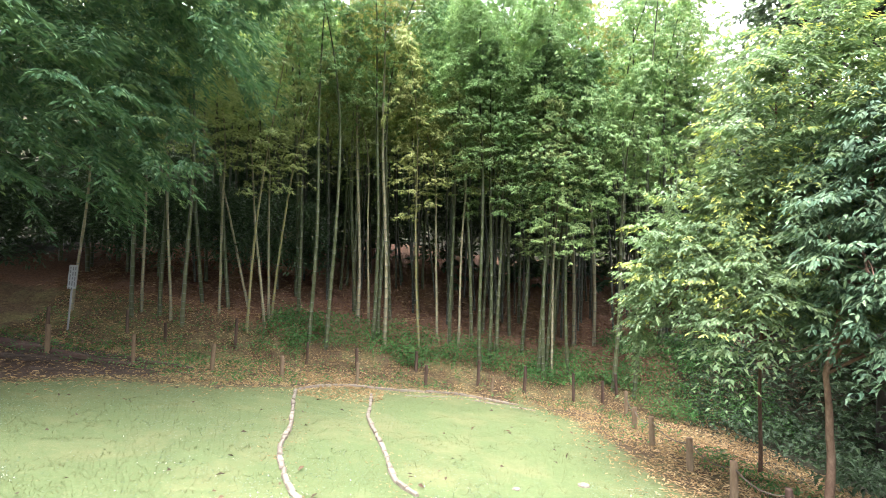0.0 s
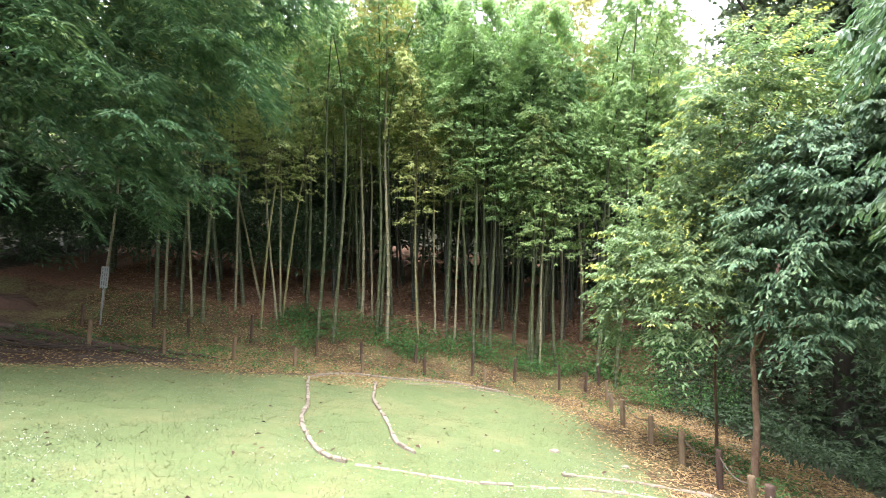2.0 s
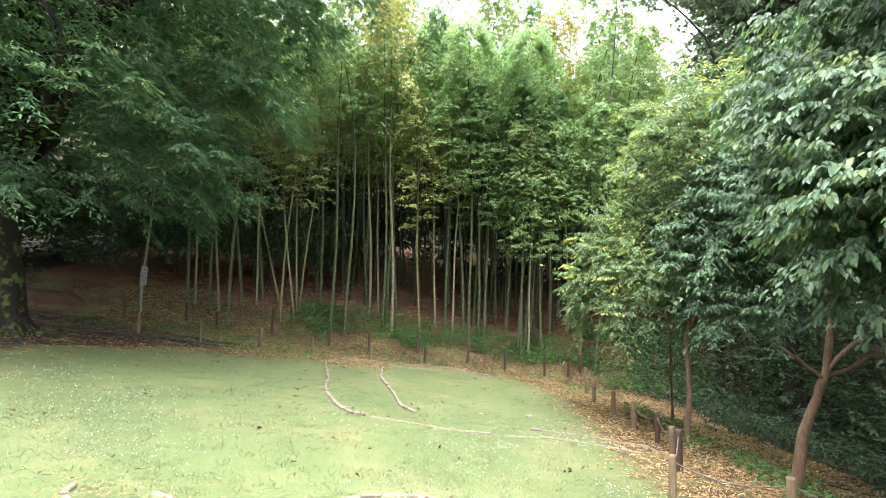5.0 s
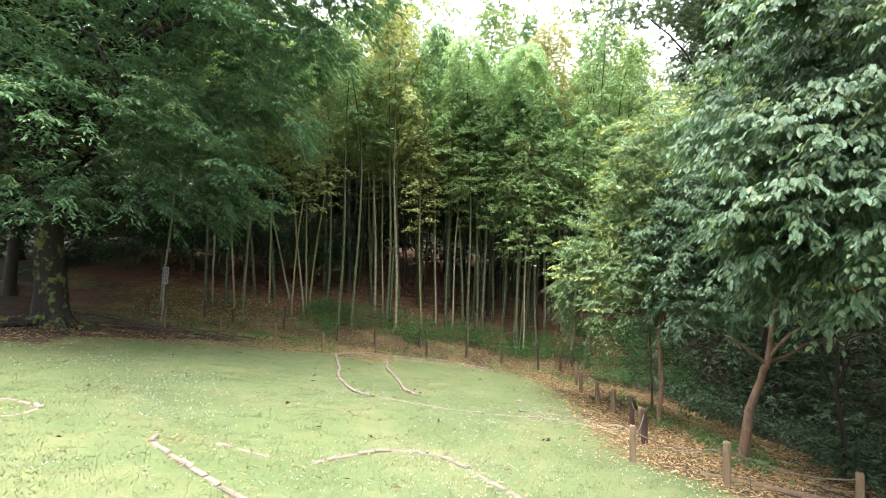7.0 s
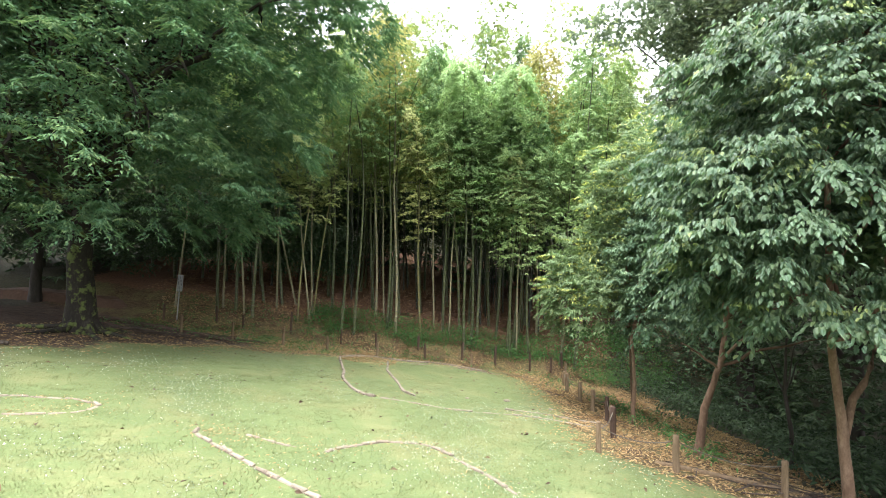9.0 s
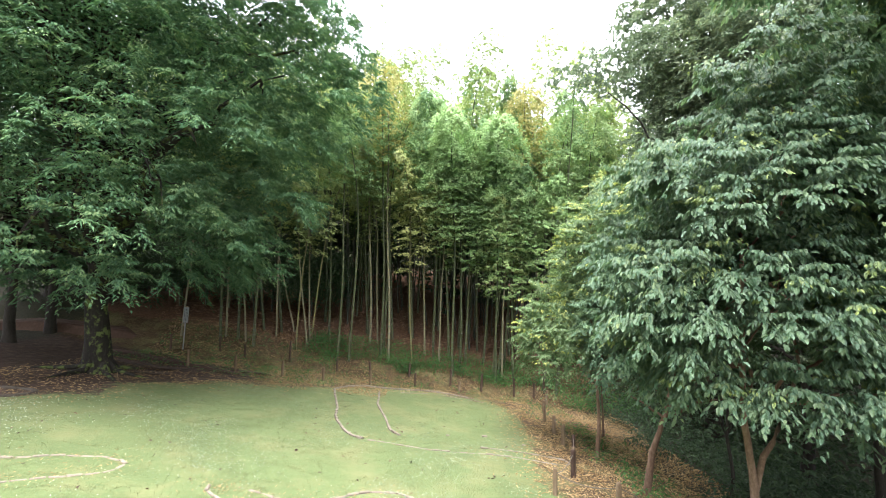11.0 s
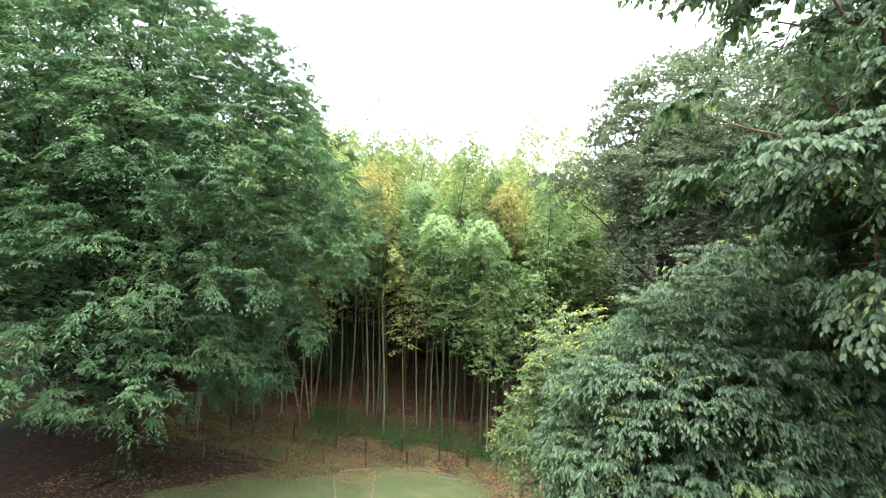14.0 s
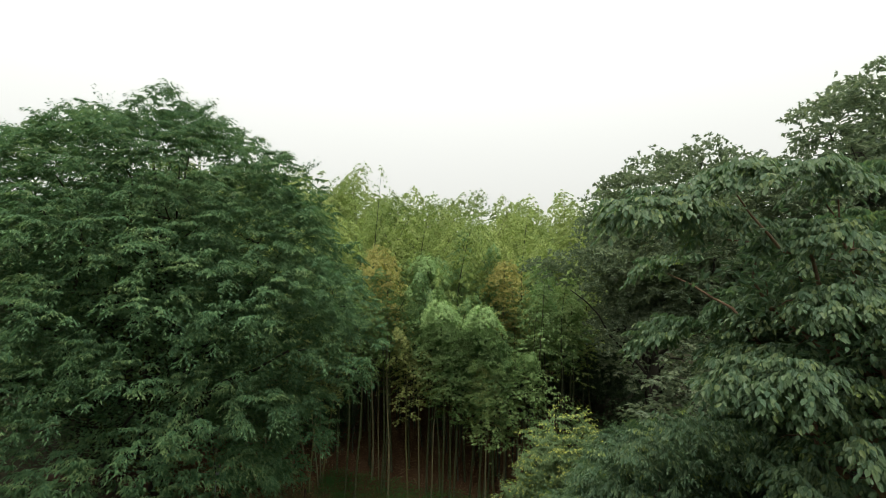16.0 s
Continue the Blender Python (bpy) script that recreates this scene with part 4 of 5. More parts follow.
rng = np.random.default_rng(39)
lob = envelope_lobes(rng, (9.4, 2.6, 5.6), (2.5, 2.0, 3.3), 80, 0.45, 0.8, 0.25, 2.0)
tree("cherry_tree", "shaded cherry tree with large drooping leaves on the slope", at(9.4, 3.0, -0.05), [at(9.4, 3.0, -0.05), (9.35, 3.0, 1.2), (9.5, 2.9, 2.8), (9.4, 2.6, 6.8)], (0.6, 0.95), BARK_DARK, LARGE_LEAF, lob, (9.4, 2.6, 4.8), 49, 700, 0, 0.55, 0.15, 0.08, tiers=(5, 5, 2), n_limb=10, trunk_r=(0.13, 0.03), sides=9, hang=0.75, flat=0.45, cut=-0.02, inner=(3000, 0.2, 0.1))

rng = np.random.default_rng(35)
c, r = envelope_lobes(rng, (11.4, 0.6, 9.6), (3.6, 3.0, 4.6), 70, 0.65, 1.1, 0.1, 2.1)
tiers = np.array([(5.2, -1.6, 13.2), (5.9, -1.2, 13.4), (6.4, -0.8, 13.2), (7.1, -1.4, 13.8), (7.8, -0.6, 14.0), (8.6, -1.2, 14.0), (9.5, -0.8, 13.8), (10.4, -0.4, 14.0), (7.3, -0.6, 13.0), (8.6, -0.6, 12.8), (8.9, -1.6, 12.6), (8.4, -1.8, 11.5), (8.9, -1.5, 11.5), (9.4, -1.8, 11.3), (10.1, -1.6, 11.6), (7.0, -1.6, 10.1), (7.6, -1.9, 10.3), (8.2, -1.7, 10.1), (7.2, 2.2, 10.4), (7.7, 2.4, 10.6), (8.9, 1.6, 11.3), (7.3, 2.2, 12.3), (9.2, -1.9, 9.0), (9.9, -1.7, 8.6), (8.4, -1.2, 8.0), (10.6, -2.0, 7.6)])
lob = (np.concatenate([c, tiers]), np.concatenate([r, np.full(len(tiers), 0.78)]))
tree("tall_tree", "tall tree with drooping sprays of large dark leaves", at(10.3, -0.6, -0.1), [at(10.3, -0.6, -0.1), (10.3, -0.6, 4.0), (10.25, -0.6, 8.5), (9.9, -0.5, 13.0)], (0.5, 0.95), BARK_BROWN, LARGE_LEAF, lob, (9.9, -0.2, 10.0), 45, 2250, 0, 0.48, 0.14, 0.082, tiers=(5, 5, 2), inner=(6000, 0.2, 0.1), n_limb=26, trunk_r=(0.2, 0.06), broad=True, hang=0.9, sag=0.5, flat=0.45, cut=0.05, fresh=0.04)

rng = np.random.default_rng(36)
c, r = envelope_lobes(rng, (12.9, 11.5, 13.7), (5.6, 4.2, 4.6), 130, 0.6, 1.05, 0.25, 2.0)
c2, r2 = envelope_lobes(rng, (11.6, 12.2, 10.2), (3.6, 2.6, 2.4), 55, 0.5, 0.9, 0.3, 2.0)
arm = np.array([(8.7, 11.6, 14.4), (9.5, 11.5, 15.4), (10.4, 11.3, 16.3), (11.3, 11.2, 16.9), (9.0, 11.9, 13.2), (10.0, 11.6, 14.5), (6.6, 12.6, 12.3), (7.4, 12.4, 11.9), (5.9, 12.9, 12.5), (8.2, 12.2, 11.3), (7.8, 12.0, 12.7), (7.0, 12.2, 12.9)])
lob = (np.concatenate([c, c2, arm]), np.concatenate([r, r2, np.full(len(arm), 0.7)]))
tree("oak_tree", "tall oak with grey-green leaves and dark crooked limbs", at(11.0, 12.0, -0.1), [at(11.0, 12.0, -0.1), (10.8, 12.0, 4.0), (10.9, 12.0, 9.0), (12.2, 11.6, 15.0)], (0.6, 0.98), BARK_DARK, OAK_LEAF, lob, (12.0, 11.8, 11.0), 46, 3900, 30, 0.7, 0.15, 0.08, inner=(13000, 0.32, 0.15), n_limb=12, trunk_r=(0.3, 0.08), droop=0.25, flat=0.75, tumble=1.1, extra=[((10.8, 12.0, 7.0), (7.0, 11.6, 11.4), 0.07, 0.02)])

rng = np.random.default_rng(38)
lob = envelope_lobes(rng, (17.9, 7.0, 15.6), (4.0, 3.8, 4.6), 135, 0.55, 1.0, 0.2, 2.0)
tree("oak_tree", "tall oak rising above the other crowns", at(17.9, 7.0, -0.1), [at(17.9, 7.0, -0.1), (17.9, 7.0, 6.0), (17.8, 7.0, 12.0), (17.9, 7.0, 18.5)], (0.65, 0.97), BARK_DARK, OAK_LEAF, lob, (17.9, 7.0, 14.5), 48, 1700, 24, 0.8, 0.19, 0.09, inner=(5000, 0.32, 0.15), n_limb=16, trunk_r=(0.28, 0.07), droop=0.25, flat=0.75, tumble=1.1)

rng = np.random.default_rng(37)
lob = envelope_lobes(rng, (0, 0, 9.5), (4.4, 4.2, 6.0), 80, 0.8, 1.5, 0.2)
bt = tree("oak_tree", "dark evergreen oak at the edge of the wood", (0, 0, 0), [(0, 0, 0), (0.1, 0, 3.0), (0, 0.1, 7.0), (0.2, 0, 13.5)], (0.3, 0.95), BARK_DARK, OAK_LEAF, lob, (0, 0, 8.0), 47, 600, 18, 1.1, 0.3, 0.14, n_limb=20, trunk_r=(0.26, 0.06), droop=0.2)
bt.matrix_basis = pose(*at(-17.5, 15.5, -0.3), 0, 0, 40)
# the last two are added, mostly hidden, to block sky light from the left
for x, y, size, turn in ((13.4, 4.0, 0.85, 77), (11.8, 8.4, 0.78, 310), (-23.0, 10.0, 1.0, 200), (-21.0, 1.0, 0.9, 80), (-16.0, 22.0, 0.95, 150), (13.5, 19.0, 0.9, 300), (17.5, -1.0, 0.8, 120), (20.0, 13.0, 0.9, 250), (15.5, 27.0, 0.9, 30), (-15.0, 12.5, 0.75, 60), (-14.2, 9.8, 0.7, 10), (-17.0, 5.5, 0.8, 170)):
    copy_thing(bt, pose(*at(x, y, -0.1), 0, 0, turn) @ Matrix.Scale(size, 4))


# ---- woods that close the place: only masses of leaves ----
def woods(name, label, box, count, r0, r1, leaves, L, W, mat, seed, rise=(0.0, 9.0)):
    rng = np.random.default_rng(seed)
    x, y = rng.uniform(box[0], box[1], count), rng.uniform(box[2], box[3], count)
    c = np.stack([x, y, ground_z(x, y) + rng.uniform(rise[0], rise[1], count)], -1)
    lob = (c, rng.uniform(r0, r1, count))
    v, f = crown_arrays(rng, lob, (np.mean(x), np.mean(y), -30.0), leaves // 20, 20, 1.6, L, W, droop=0.3)
    return tagged(new(name, fast_mesh(name, v, f, (mat,))), label, "woods", kind="stuff")


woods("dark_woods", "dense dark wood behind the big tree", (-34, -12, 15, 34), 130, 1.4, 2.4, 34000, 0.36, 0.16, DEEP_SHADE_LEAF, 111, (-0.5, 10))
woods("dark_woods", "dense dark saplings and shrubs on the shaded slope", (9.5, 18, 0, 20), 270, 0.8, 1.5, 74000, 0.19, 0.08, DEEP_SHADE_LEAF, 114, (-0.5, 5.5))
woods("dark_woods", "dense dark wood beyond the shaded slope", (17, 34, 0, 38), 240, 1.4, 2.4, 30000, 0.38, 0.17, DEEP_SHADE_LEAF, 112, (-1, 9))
# added dark leaves that give the grove's depth its shade and hide lit ground
woods("dark_woods", "dark leaf mass standing in for shade deep in the bamboo grove", (-14, 15, 24, 30), 130, 1.2, 2.0, 26000, 0.38, 0.16, DEEP_SHADE_LEAF, 116, (0, 5))
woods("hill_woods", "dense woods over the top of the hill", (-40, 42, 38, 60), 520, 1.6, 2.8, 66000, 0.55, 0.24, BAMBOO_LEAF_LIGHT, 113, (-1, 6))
# added out of view: cuts off the low sky light from behind the camera
woods("dark_woods", "unseen row of trees added behind the camera to block low sky light", (-40, 40, -27, -19), 260, 2.0, 3.4, 34000, 0.75, 0.34, DEEP_SHADE_LEAF, 115, (0, 14))


# ---- kerbs: rows of small blocks let into the lawn ----
def spline(points, closed=False):
    p = np.array(points, float)
    n = len(p)
    out = []
    for i in range(n - 1):
        a, b, c, d = p[max(i - 1, 0)], p[i], p[i + 1], p[min(i + 2, n - 1)]
        for t in np.linspace(0, 1, 12, endpoint=False):
            out.append(0.5 * (2 * b + (c - a) * t + (2 * a - 5 * b + 4 * c - d) * t ** 2 + (3 * b - a - 3 * c + d) * t ** 3))
    return np.array(out + [p[-1]])


def block_mesh(rng, l, w, h):
    bm = bmesh.new()
    bmesh.ops.create_cube(bm, size=1)
    for v in bm.verts:
        v.co = Vector((v.co.x * l, v.co.y * w, v.co.z * h)) + Vector(rng.normal(size=3) * 0.006)
    bmesh.ops.bevel(bm, geom=[e for e in bm.edges if e.verts[0].co.z > 0 and e.verts[1].co.z > 0], offset=0.012, segments=1, affect="EDGES")
    me = bpy.data.meshes.new("block")
    bm.to_mesh(me)
    bm.free()
    return me


rng = np.random.default_rng(50)
BLOCKS = [block_mesh(rng, 0.2, 0.062, 0.12) for k in range(5)]
SLIM = [block_mesh(rng, 0.2, 0.055, 0.1) for k in range(5)]
for me in BLOCKS:
    me.materials.append(KERB)
for me in SLIM:
    me.materials.append(KERB)
BRICKS = [block_mesh(rng, 0.2, 0.055, 0.1) for k in range(5)]
for me in BRICKS:
    me.materials.append(KERB)
TIMBERS = [block_mesh(rng, 0.215, 0.07, 0.12) for k in range(4)]
for me in TIMBERS:
    me.materials.append(KERB_LOG)


KERB_LINES = []


def kerb(points, label, meshes=BLOCKS, proud=0.044, step=0.215):
    line = spline(points)
    KERB_LINES.append(line)
    root = thing("lawn_kerb", at(*line[0]), label, "kerb", "kerb outlines in the lawn")
    dist = np.concatenate([[0], np.cumsum(np.linalg.norm(np.diff(line, axis=0), axis=1))])
    for k, s in enumerate(np.arange(step / 2, dist[-1], step)):
        x, y = np.interp(s, dist, line[:, 0]), np.interp(s, dist, line[:, 1])
        x1, y1 = np.interp(s + 0.08, dist, line[:, 0]), np.interp(s + 0.08, dist, line[:, 1])
        x0, y0 = np.interp(s - 0.08, dist, line[:, 0]), np.interp(s - 0.08, dist, line[:, 1])
        slope = math.atan2(float(ground_z(x1, y1) - ground_z(x0, y0)), math.hypot(x1 - x0, y1 - y0))
        ob = new("block", meshes[k % len(meshes)])
        ob.parent = root
        z = float(ground_z(x, y)) + proud - 0.055 + rng.normal() * 0.006
        ob.matrix_basis = root.matrix_world.inverted() @ pose(x, y, z, 0, -math.degrees(slope), math.degrees(math.atan2(y1 - y0, x1 - x0)) + rng.normal() * 2.5)
    return root


PALE_KERB = "curved row of pale stone kerb blocks let into the lawn"
WORN_KERB = "half-overgrown thin kerb line curving through the lawn"
kerb([(-1.05, 4.6), (-1.5, 4.98), (-2.05, 6.2), (-2.32, 7.5), (-2.9, 9.6), (-2.98, 10.3), (-2.5, 11.1), (-1.2, 11.95), (0.7, 12.45), (1.8, 12.4)], PALE_KERB)
kerb([(-1.57, 10.8), (-1.42, 9.6), (-1.28, 8.5), (-0.82, 6.9), (-0.56, 5.85), (-0.25, 5.4)], PALE_KERB)
kerb([(-0.95, 4.56), (0.0, 4.58), (1.13, 4.81), (2.38, 4.96), (3.5, 5.02), (3.85, 5.3), (3.6, 5.6), (2.55, 5.52), (1.8, 5.4)], WORN_KERB, SLIM, 0.018)
kerb([(-0.4, -1.0), (-1.42, -0.28), (-2.0, 0.1), (-2.62, 0.56), (-2.74, 0.8)], PALE_KERB, BRICKS, 0.029)
kerb([(-2.6, 0.92), (-2.4, 0.94), (-2.05, 0.89), (-1.51, 0.78), (-1.15, 0.78)], WORN_KERB, SLIM, 0.006)
kerb([(-1.1, 0.8), (-0.94, 1.09), (-0.44, 1.53), (0.09, 1.67), (0.43, 1.41), (0.73, 0.98), (0.99, 0.7), (1.3, 0.2)], PALE_KERB, SLIM, 0.028)
kerb([(-7.0, 0.3), (-5.92, 0.75), (-5.42, 1.16), (-4.7, 1.3), (-4.32, 1.17), (-4.35, 0.8), (-4.75, 0.35), (-5.17, -0.11), (-5.8, -0.6)], WORN_KERB, SLIM, 0.02)
kerb([(-10.5, 4.0), (-9.4, 4.4), (-8.7, 4.45), (-8.5, 4.2), (-8.7, 3.7), (-9.6, 3.2)], "dark timber edging round a soil bed", TIMBERS, 0.05)
kerb([(-0.9, 11.5), (0.6, 11.95), (1.8, 12.0), (2.2, 11.9)], WORN_KERB, SLIM, 0.02)


# ---- rope fence ----
def post(root, x, y, h, r, mat, lean, rng):
    t = np.array([0, 0.35, 0.8, 0.97, 1.0])
    v, f = tube_arrays(np.stack([lean * t * h, 0 * t, -0.15 + t * (h + 0.15)], -1), r * np.array([1.05, 1, 0.97, 0.93, 0.8]), 9, 0.02, rng)
    cap = len(v)
    v = np.concatenate([v, [[lean * h, 0, h + 0.003]]])
    k = 4 * 9
    f = np.concatenate([f, [(k + j, k + (j + 1) % 9, cap, cap) for j in range(9)]])
    bm = bmesh.new()
    vs = [bm.verts.new(p) for p in v]
    for q in f:
        q = list(dict.fromkeys(q))
        bm.faces.new([vs[w] for w in q])
    for w in bm.faces:
        w.smooth = True
    ob = part("post", bm, mat, root)
    ob.matrix_basis = root.matrix_world.inverted() @ Matrix.Translation(at(x, y))
    return Vector(at(x + lean * h * 0.85, y, h * 0.85))


def rope(root, a, b, sag=0.12):
    t = np.linspace(0, 1, 9)[:, None]
    p = np.array(a) * (1 - t) + np.array(b) * t
    p[:, 2:] -= sag * 4 * t * (1 - t)
    ob = part("rope", fast_mesh("rope", *tube_arrays(p - np.array(root.location), np.full(9, 0.009), 5), (ROPE,), smooth=True), None, root)
    return ob


def fence(points, label, r=0.05, roped=(), lean=0.03, seed=1):
    """points: place in plan, height, and whether the timber is dark."""
    rng = np.random.default_rng(seed)
    root = thing("rope_fence", at(*points[0][:2]), label, "fence")
    last = None
    for k, (x, y, h, dark) in enumerate(points):
        top = post(root, x, y, h, r * rng.uniform(0.85, 1.15), POST_DARK if dark else POST_PALE, lean + rng.normal() * 0.03, rng)
        if last is not None and k in roped:
            rope(root, last, top)
        last = top
    return root


fence([(5.4, 1.85, 0.56, 0), (4.03, 2.3, 0.59, 0), (3.0, 2.87, 0.52, 0), (3.66, 4.1, 0.6, 1), (3.83, 4.67, 0.55, 0), (4.12, 5.9, 0.57, 1), (4.1, 7.0, 0.55, 0), (4.12, 8.25, 0.56, 0), (4.1, 9.7, 0.58, 0), (4.37, 11.3, 0.5, 0), (4.82, 12.98, 0.68, 0)], "roped row of short weathered wooden posts along the lawn", roped=(1, 2, 3, 5, 6, 7, 8, 9, 10), seed=61)
fence([(1.3, 13.25, 0.42, 0), (-2.11, 12.0, 0.5, 0), (-3.77, 11.45, 0.5, 0), (-5.12, 10.86, 0.58, 0), (-6.7, 10.6, 0.62, 0), (-8.09, 10.0, 0.6, 0)], "spaced short pale wooden posts in the leaf litter", r=0.045, seed=63)
fence([(4.9, 13.9, 0.65, 1), (4.4, 13.6, 0.6, 1), (3.57, 13.46, 0.76, 1), (2.22, 13.5, 0.74, 1), (0.95, 13.51, 0.7, 1), (-0.47, 12.96, 0.59, 1), (-0.76, 13.79, 0.56, 1), (-2.36, 13.4, 0.62, 1), (-3.73, 13.39, 0.58, 1), (-5.67, 13.34, 0.84, 1), (-7.34, 12.96, 0.5, 1), (-8.4, 13.0, 0.6, 1), (-10.2, 12.6, 0.6, 1)], "row of dark wooden posts at the foot of the grove", r=0.042, seed=62)


# ---- sign ----
def sign(x, y):
    root = thing("notice_sign", at(x, y), "small white notice board on a thin grey pole", "sign", turn=Matrix.Rotation(radians(4), 4, "Y") @ Matrix.Rotation(radians(28), 4, "Z"))
    v, f = tube_arrays([(0, 0, -0.1), (0, 0, 0.8), (0, 0, 1.5)], [0.022] * 3, 8)
    part("pole", fast_mesh("pole", v, f, (SIGN_METAL,), smooth=True), None, root)
    bm = bmesh.new()
    bmesh.ops.create_cube(bm, size=1)
    bmesh.ops.scale(bm, vec=(0.19, 0.02, 0.62), verts=bm.verts)
    bmesh.ops.translate(bm, vec=(0, -0.035, 1.38), verts=bm.verts)
    bmesh.ops.bevel(bm, geom=bm.edges[:], offset=0.005, segments=1, affect="EDGES")
    board = part("board", bm, SIGN_WHITE, root)
    rng = np.random.default_rng(3)
    for col in (-0.055, 0.0, 0.05):
        z = 1.64
        while z > 1.1:
            l = rng.uniform(0.04, 0.16)
            bm = bmesh.new()
            bmesh.ops.create_cube(bm, size=1)
            bmesh.ops.scale(bm, vec=(0.022, 0.003, l), verts=bm.verts)
            bmesh.ops.translate(bm, vec=(col, -0.0475, z - l / 2), verts=bm.verts)
            part("lettering_bar", bm, SIGN_TEXT, board)
            z -= l + 0.04
    return root


sign(-9.78, 12.74)


# ---- logs, sticks and the soil bank ----
def log(x0, y0, x1, y1, r, seed, lift=0.0):
    rng = np.random.default_rng(seed)
    t = np.linspace(0, 1, 8)
    q = np.stack([x0 + (x1 - x0) * t, y0 + (y1 - y0) * t + 0.04 * rng.normal(size=8), 0 * t], -1)
    q[:, 2] = ground_z(q[:, 0], q[:, 1]) + r * 0.7 + lift
    root = tagged(new("fallen_log", fast_mesh("fallen_log", *tube_arrays(q - q[0], r * np.array([0.3, 1, 1, 0.97, 0.95, 0.93, 0.9, 0.3]), 9, 0.05, rng), (LOG,), smooth=True)), "dark fallen log lying on brown soil", "log", "logs on the soil")
    root.location = q[0]
    return root


t = np.linspace(0, 1, 6)
q = np.stack([3.85 + 2.1 * t, 2.66 - 0.5 * t, 0 * t], -1)
q[:, 2] = ground_z(q[:, 0], q[:, 1]) + 0.02
ob = tagged(new("timber_edging", fast_mesh("timber_edging", *tube_arrays(q - q[0], [0.04, 0.055, 0.055, 0.055, 0.055, 0.03], 8, 0.04, rng), (POST_PALE,), smooth=True)), "half-buried round timber edging beside the lawn", "edging")
ob.location = q[0]
log(-11.5, 10.9, -8.3, 10.3, 0.09, 71)
log(-9.2, 10.2, -6.3, 10.0, 0.075, 72)
log(-10.5, 9.6, -8.0, 9.0, 0.06, 73)
log(-7.4, 10.9, -5.4, 10.6, 0.05, 74)


def bank(points, high, seed):
    """A low bank of bare earth along the plan line given."""
    rng = np.random.default_rng(seed)
    line = spline(points)
    rows = []
    low = ease(0, 0.25, np.linspace(1, 0, len(line)))
    for off, up in ((-0.12, -0.1), (-0.05, 0.3), (0.02, 0.85), (0.12, 1.0), (0.9, 1.05), (1.3, 0.2), (1.4, -0.3)):
        z = ground_z(line[:, 0], line[:, 1]) + (up * low - 0.12 * (1 - low)) * high + rng.normal(size=len(line)) * 0.012
        rows.append(np.stack([line[:, 0] + rng.normal(size=len(line)) * 0.02, line[:, 1] + off, z], -1))
    v = np.concatenate(rows)
    n = len(line)
    f = [(a * n + k, a * n + k + 1, (a + 1) * n + k + 1, (a + 1) * n + k) for a in range(6) for k in range(n - 1)]
    bm = bmesh.new()
    vs = [bm.verts.new(c) for c in v]
    for c in f:
        bm.faces.new([vs[k] for k in c])
    for k in (0, n - 1):
        bm.faces.new([vs[a * n + k] for a in range(7)])
    me = bpy.data.meshes.new("earth_bank")
    bm.to_mesh(me)
    bm.free()
    me.materials.append(EARTH_BANK)
    return tagged(new("earth_bank", me), "low bank of bare brown earth under the trees", "bank", kind="structure")


bank([(-18.5, 12.2), (-15.5, 12.6), (-13.5, 12.8), (-11.6, 13.05)], 0.34, 75)


def stick_heap(x, y, spread, count, seed):
    rng = np.random.default_rng(seed)
    root = thing("stick_heap", at(x, y), "heap of grey dead sticks and brushwood on soil", "sticks")
    for k in range(count):
        a = rng.normal() * 0.5
        l = rng.uniform(0.5, 1.5)
        c = np.array([rng.normal() * spread, rng.normal() * spread * 0.45])
        e = np.array([math.cos(a), math.sin(a)]) * l / 2
        p = np.array([[*(c - e), 0], [*(c + rng.normal(size=2) * 0.06), 0], [*(c + e), 0]])
        p[:, 2] = ground_z(p[:, 0] + x, p[:, 1] + y) - ground_z(x, y) + 0.02 + rng.uniform(0, 0.22) * math.exp(-(c @ c) / spread ** 2)
        p[2, 2] += rng.uniform(0, 0.15)
        part("stick", fast_mesh("stick", *tube_arrays(p, [0.014, 0.011, 0.005], 5), (STICK,), smooth=True), None, root)
    return root


stick_heap(-8.6, 8.9, 0.8, 30, 81)
stick_heap(-6.9, 9.4, 0.8, 16, 82)
stick_heap(5.6, 2.2, 0.5, 14, 83)


# ---- low growth ----
def undergrowth(name, label, category, pts, mat, L, W, high, seed, per=16, reach=0.35, droop=0.3):
    """Low leafy growth at the plan points given: stems and leaves of one patch."""
    rng = np.random.default_rng(seed)
    pts = np.asarray(pts)
    n = len(pts)
    h = high * rng.uniform(0.3, 1.0, n)
    c = np.stack([pts[:, 0], pts[:, 1], ground_z(pts[:, 0], pts[:, 1]) + h], -1)
    d = unit(rng.normal(size=(n, per, 3)) + [0, 0, 0.5])
    pos = c[:, None] + d * [1, 1, 0.55] * reach * rng.random((n, per, 1)) ** 0.5
    ax = d * [1, 1, 0.4] + rng.normal(size=d.shape) * 0.3
    ax[..., 2] -= droop
    nor = np.array([0, 0, 1.0]) + rng.normal(size=d.shape) * 0.35
    m = n * per
    ln = L * rng.uniform(0.6, 1.25, m)
    v, f = leaf_arrays(pos.reshape(m, 3), ax.reshape(m, 3), nor.reshape(m, 3), ln, ln * W / L)
    return tagged(new(name, fast_mesh(name, v, f, (mat,))), label, category, kind="stuff")


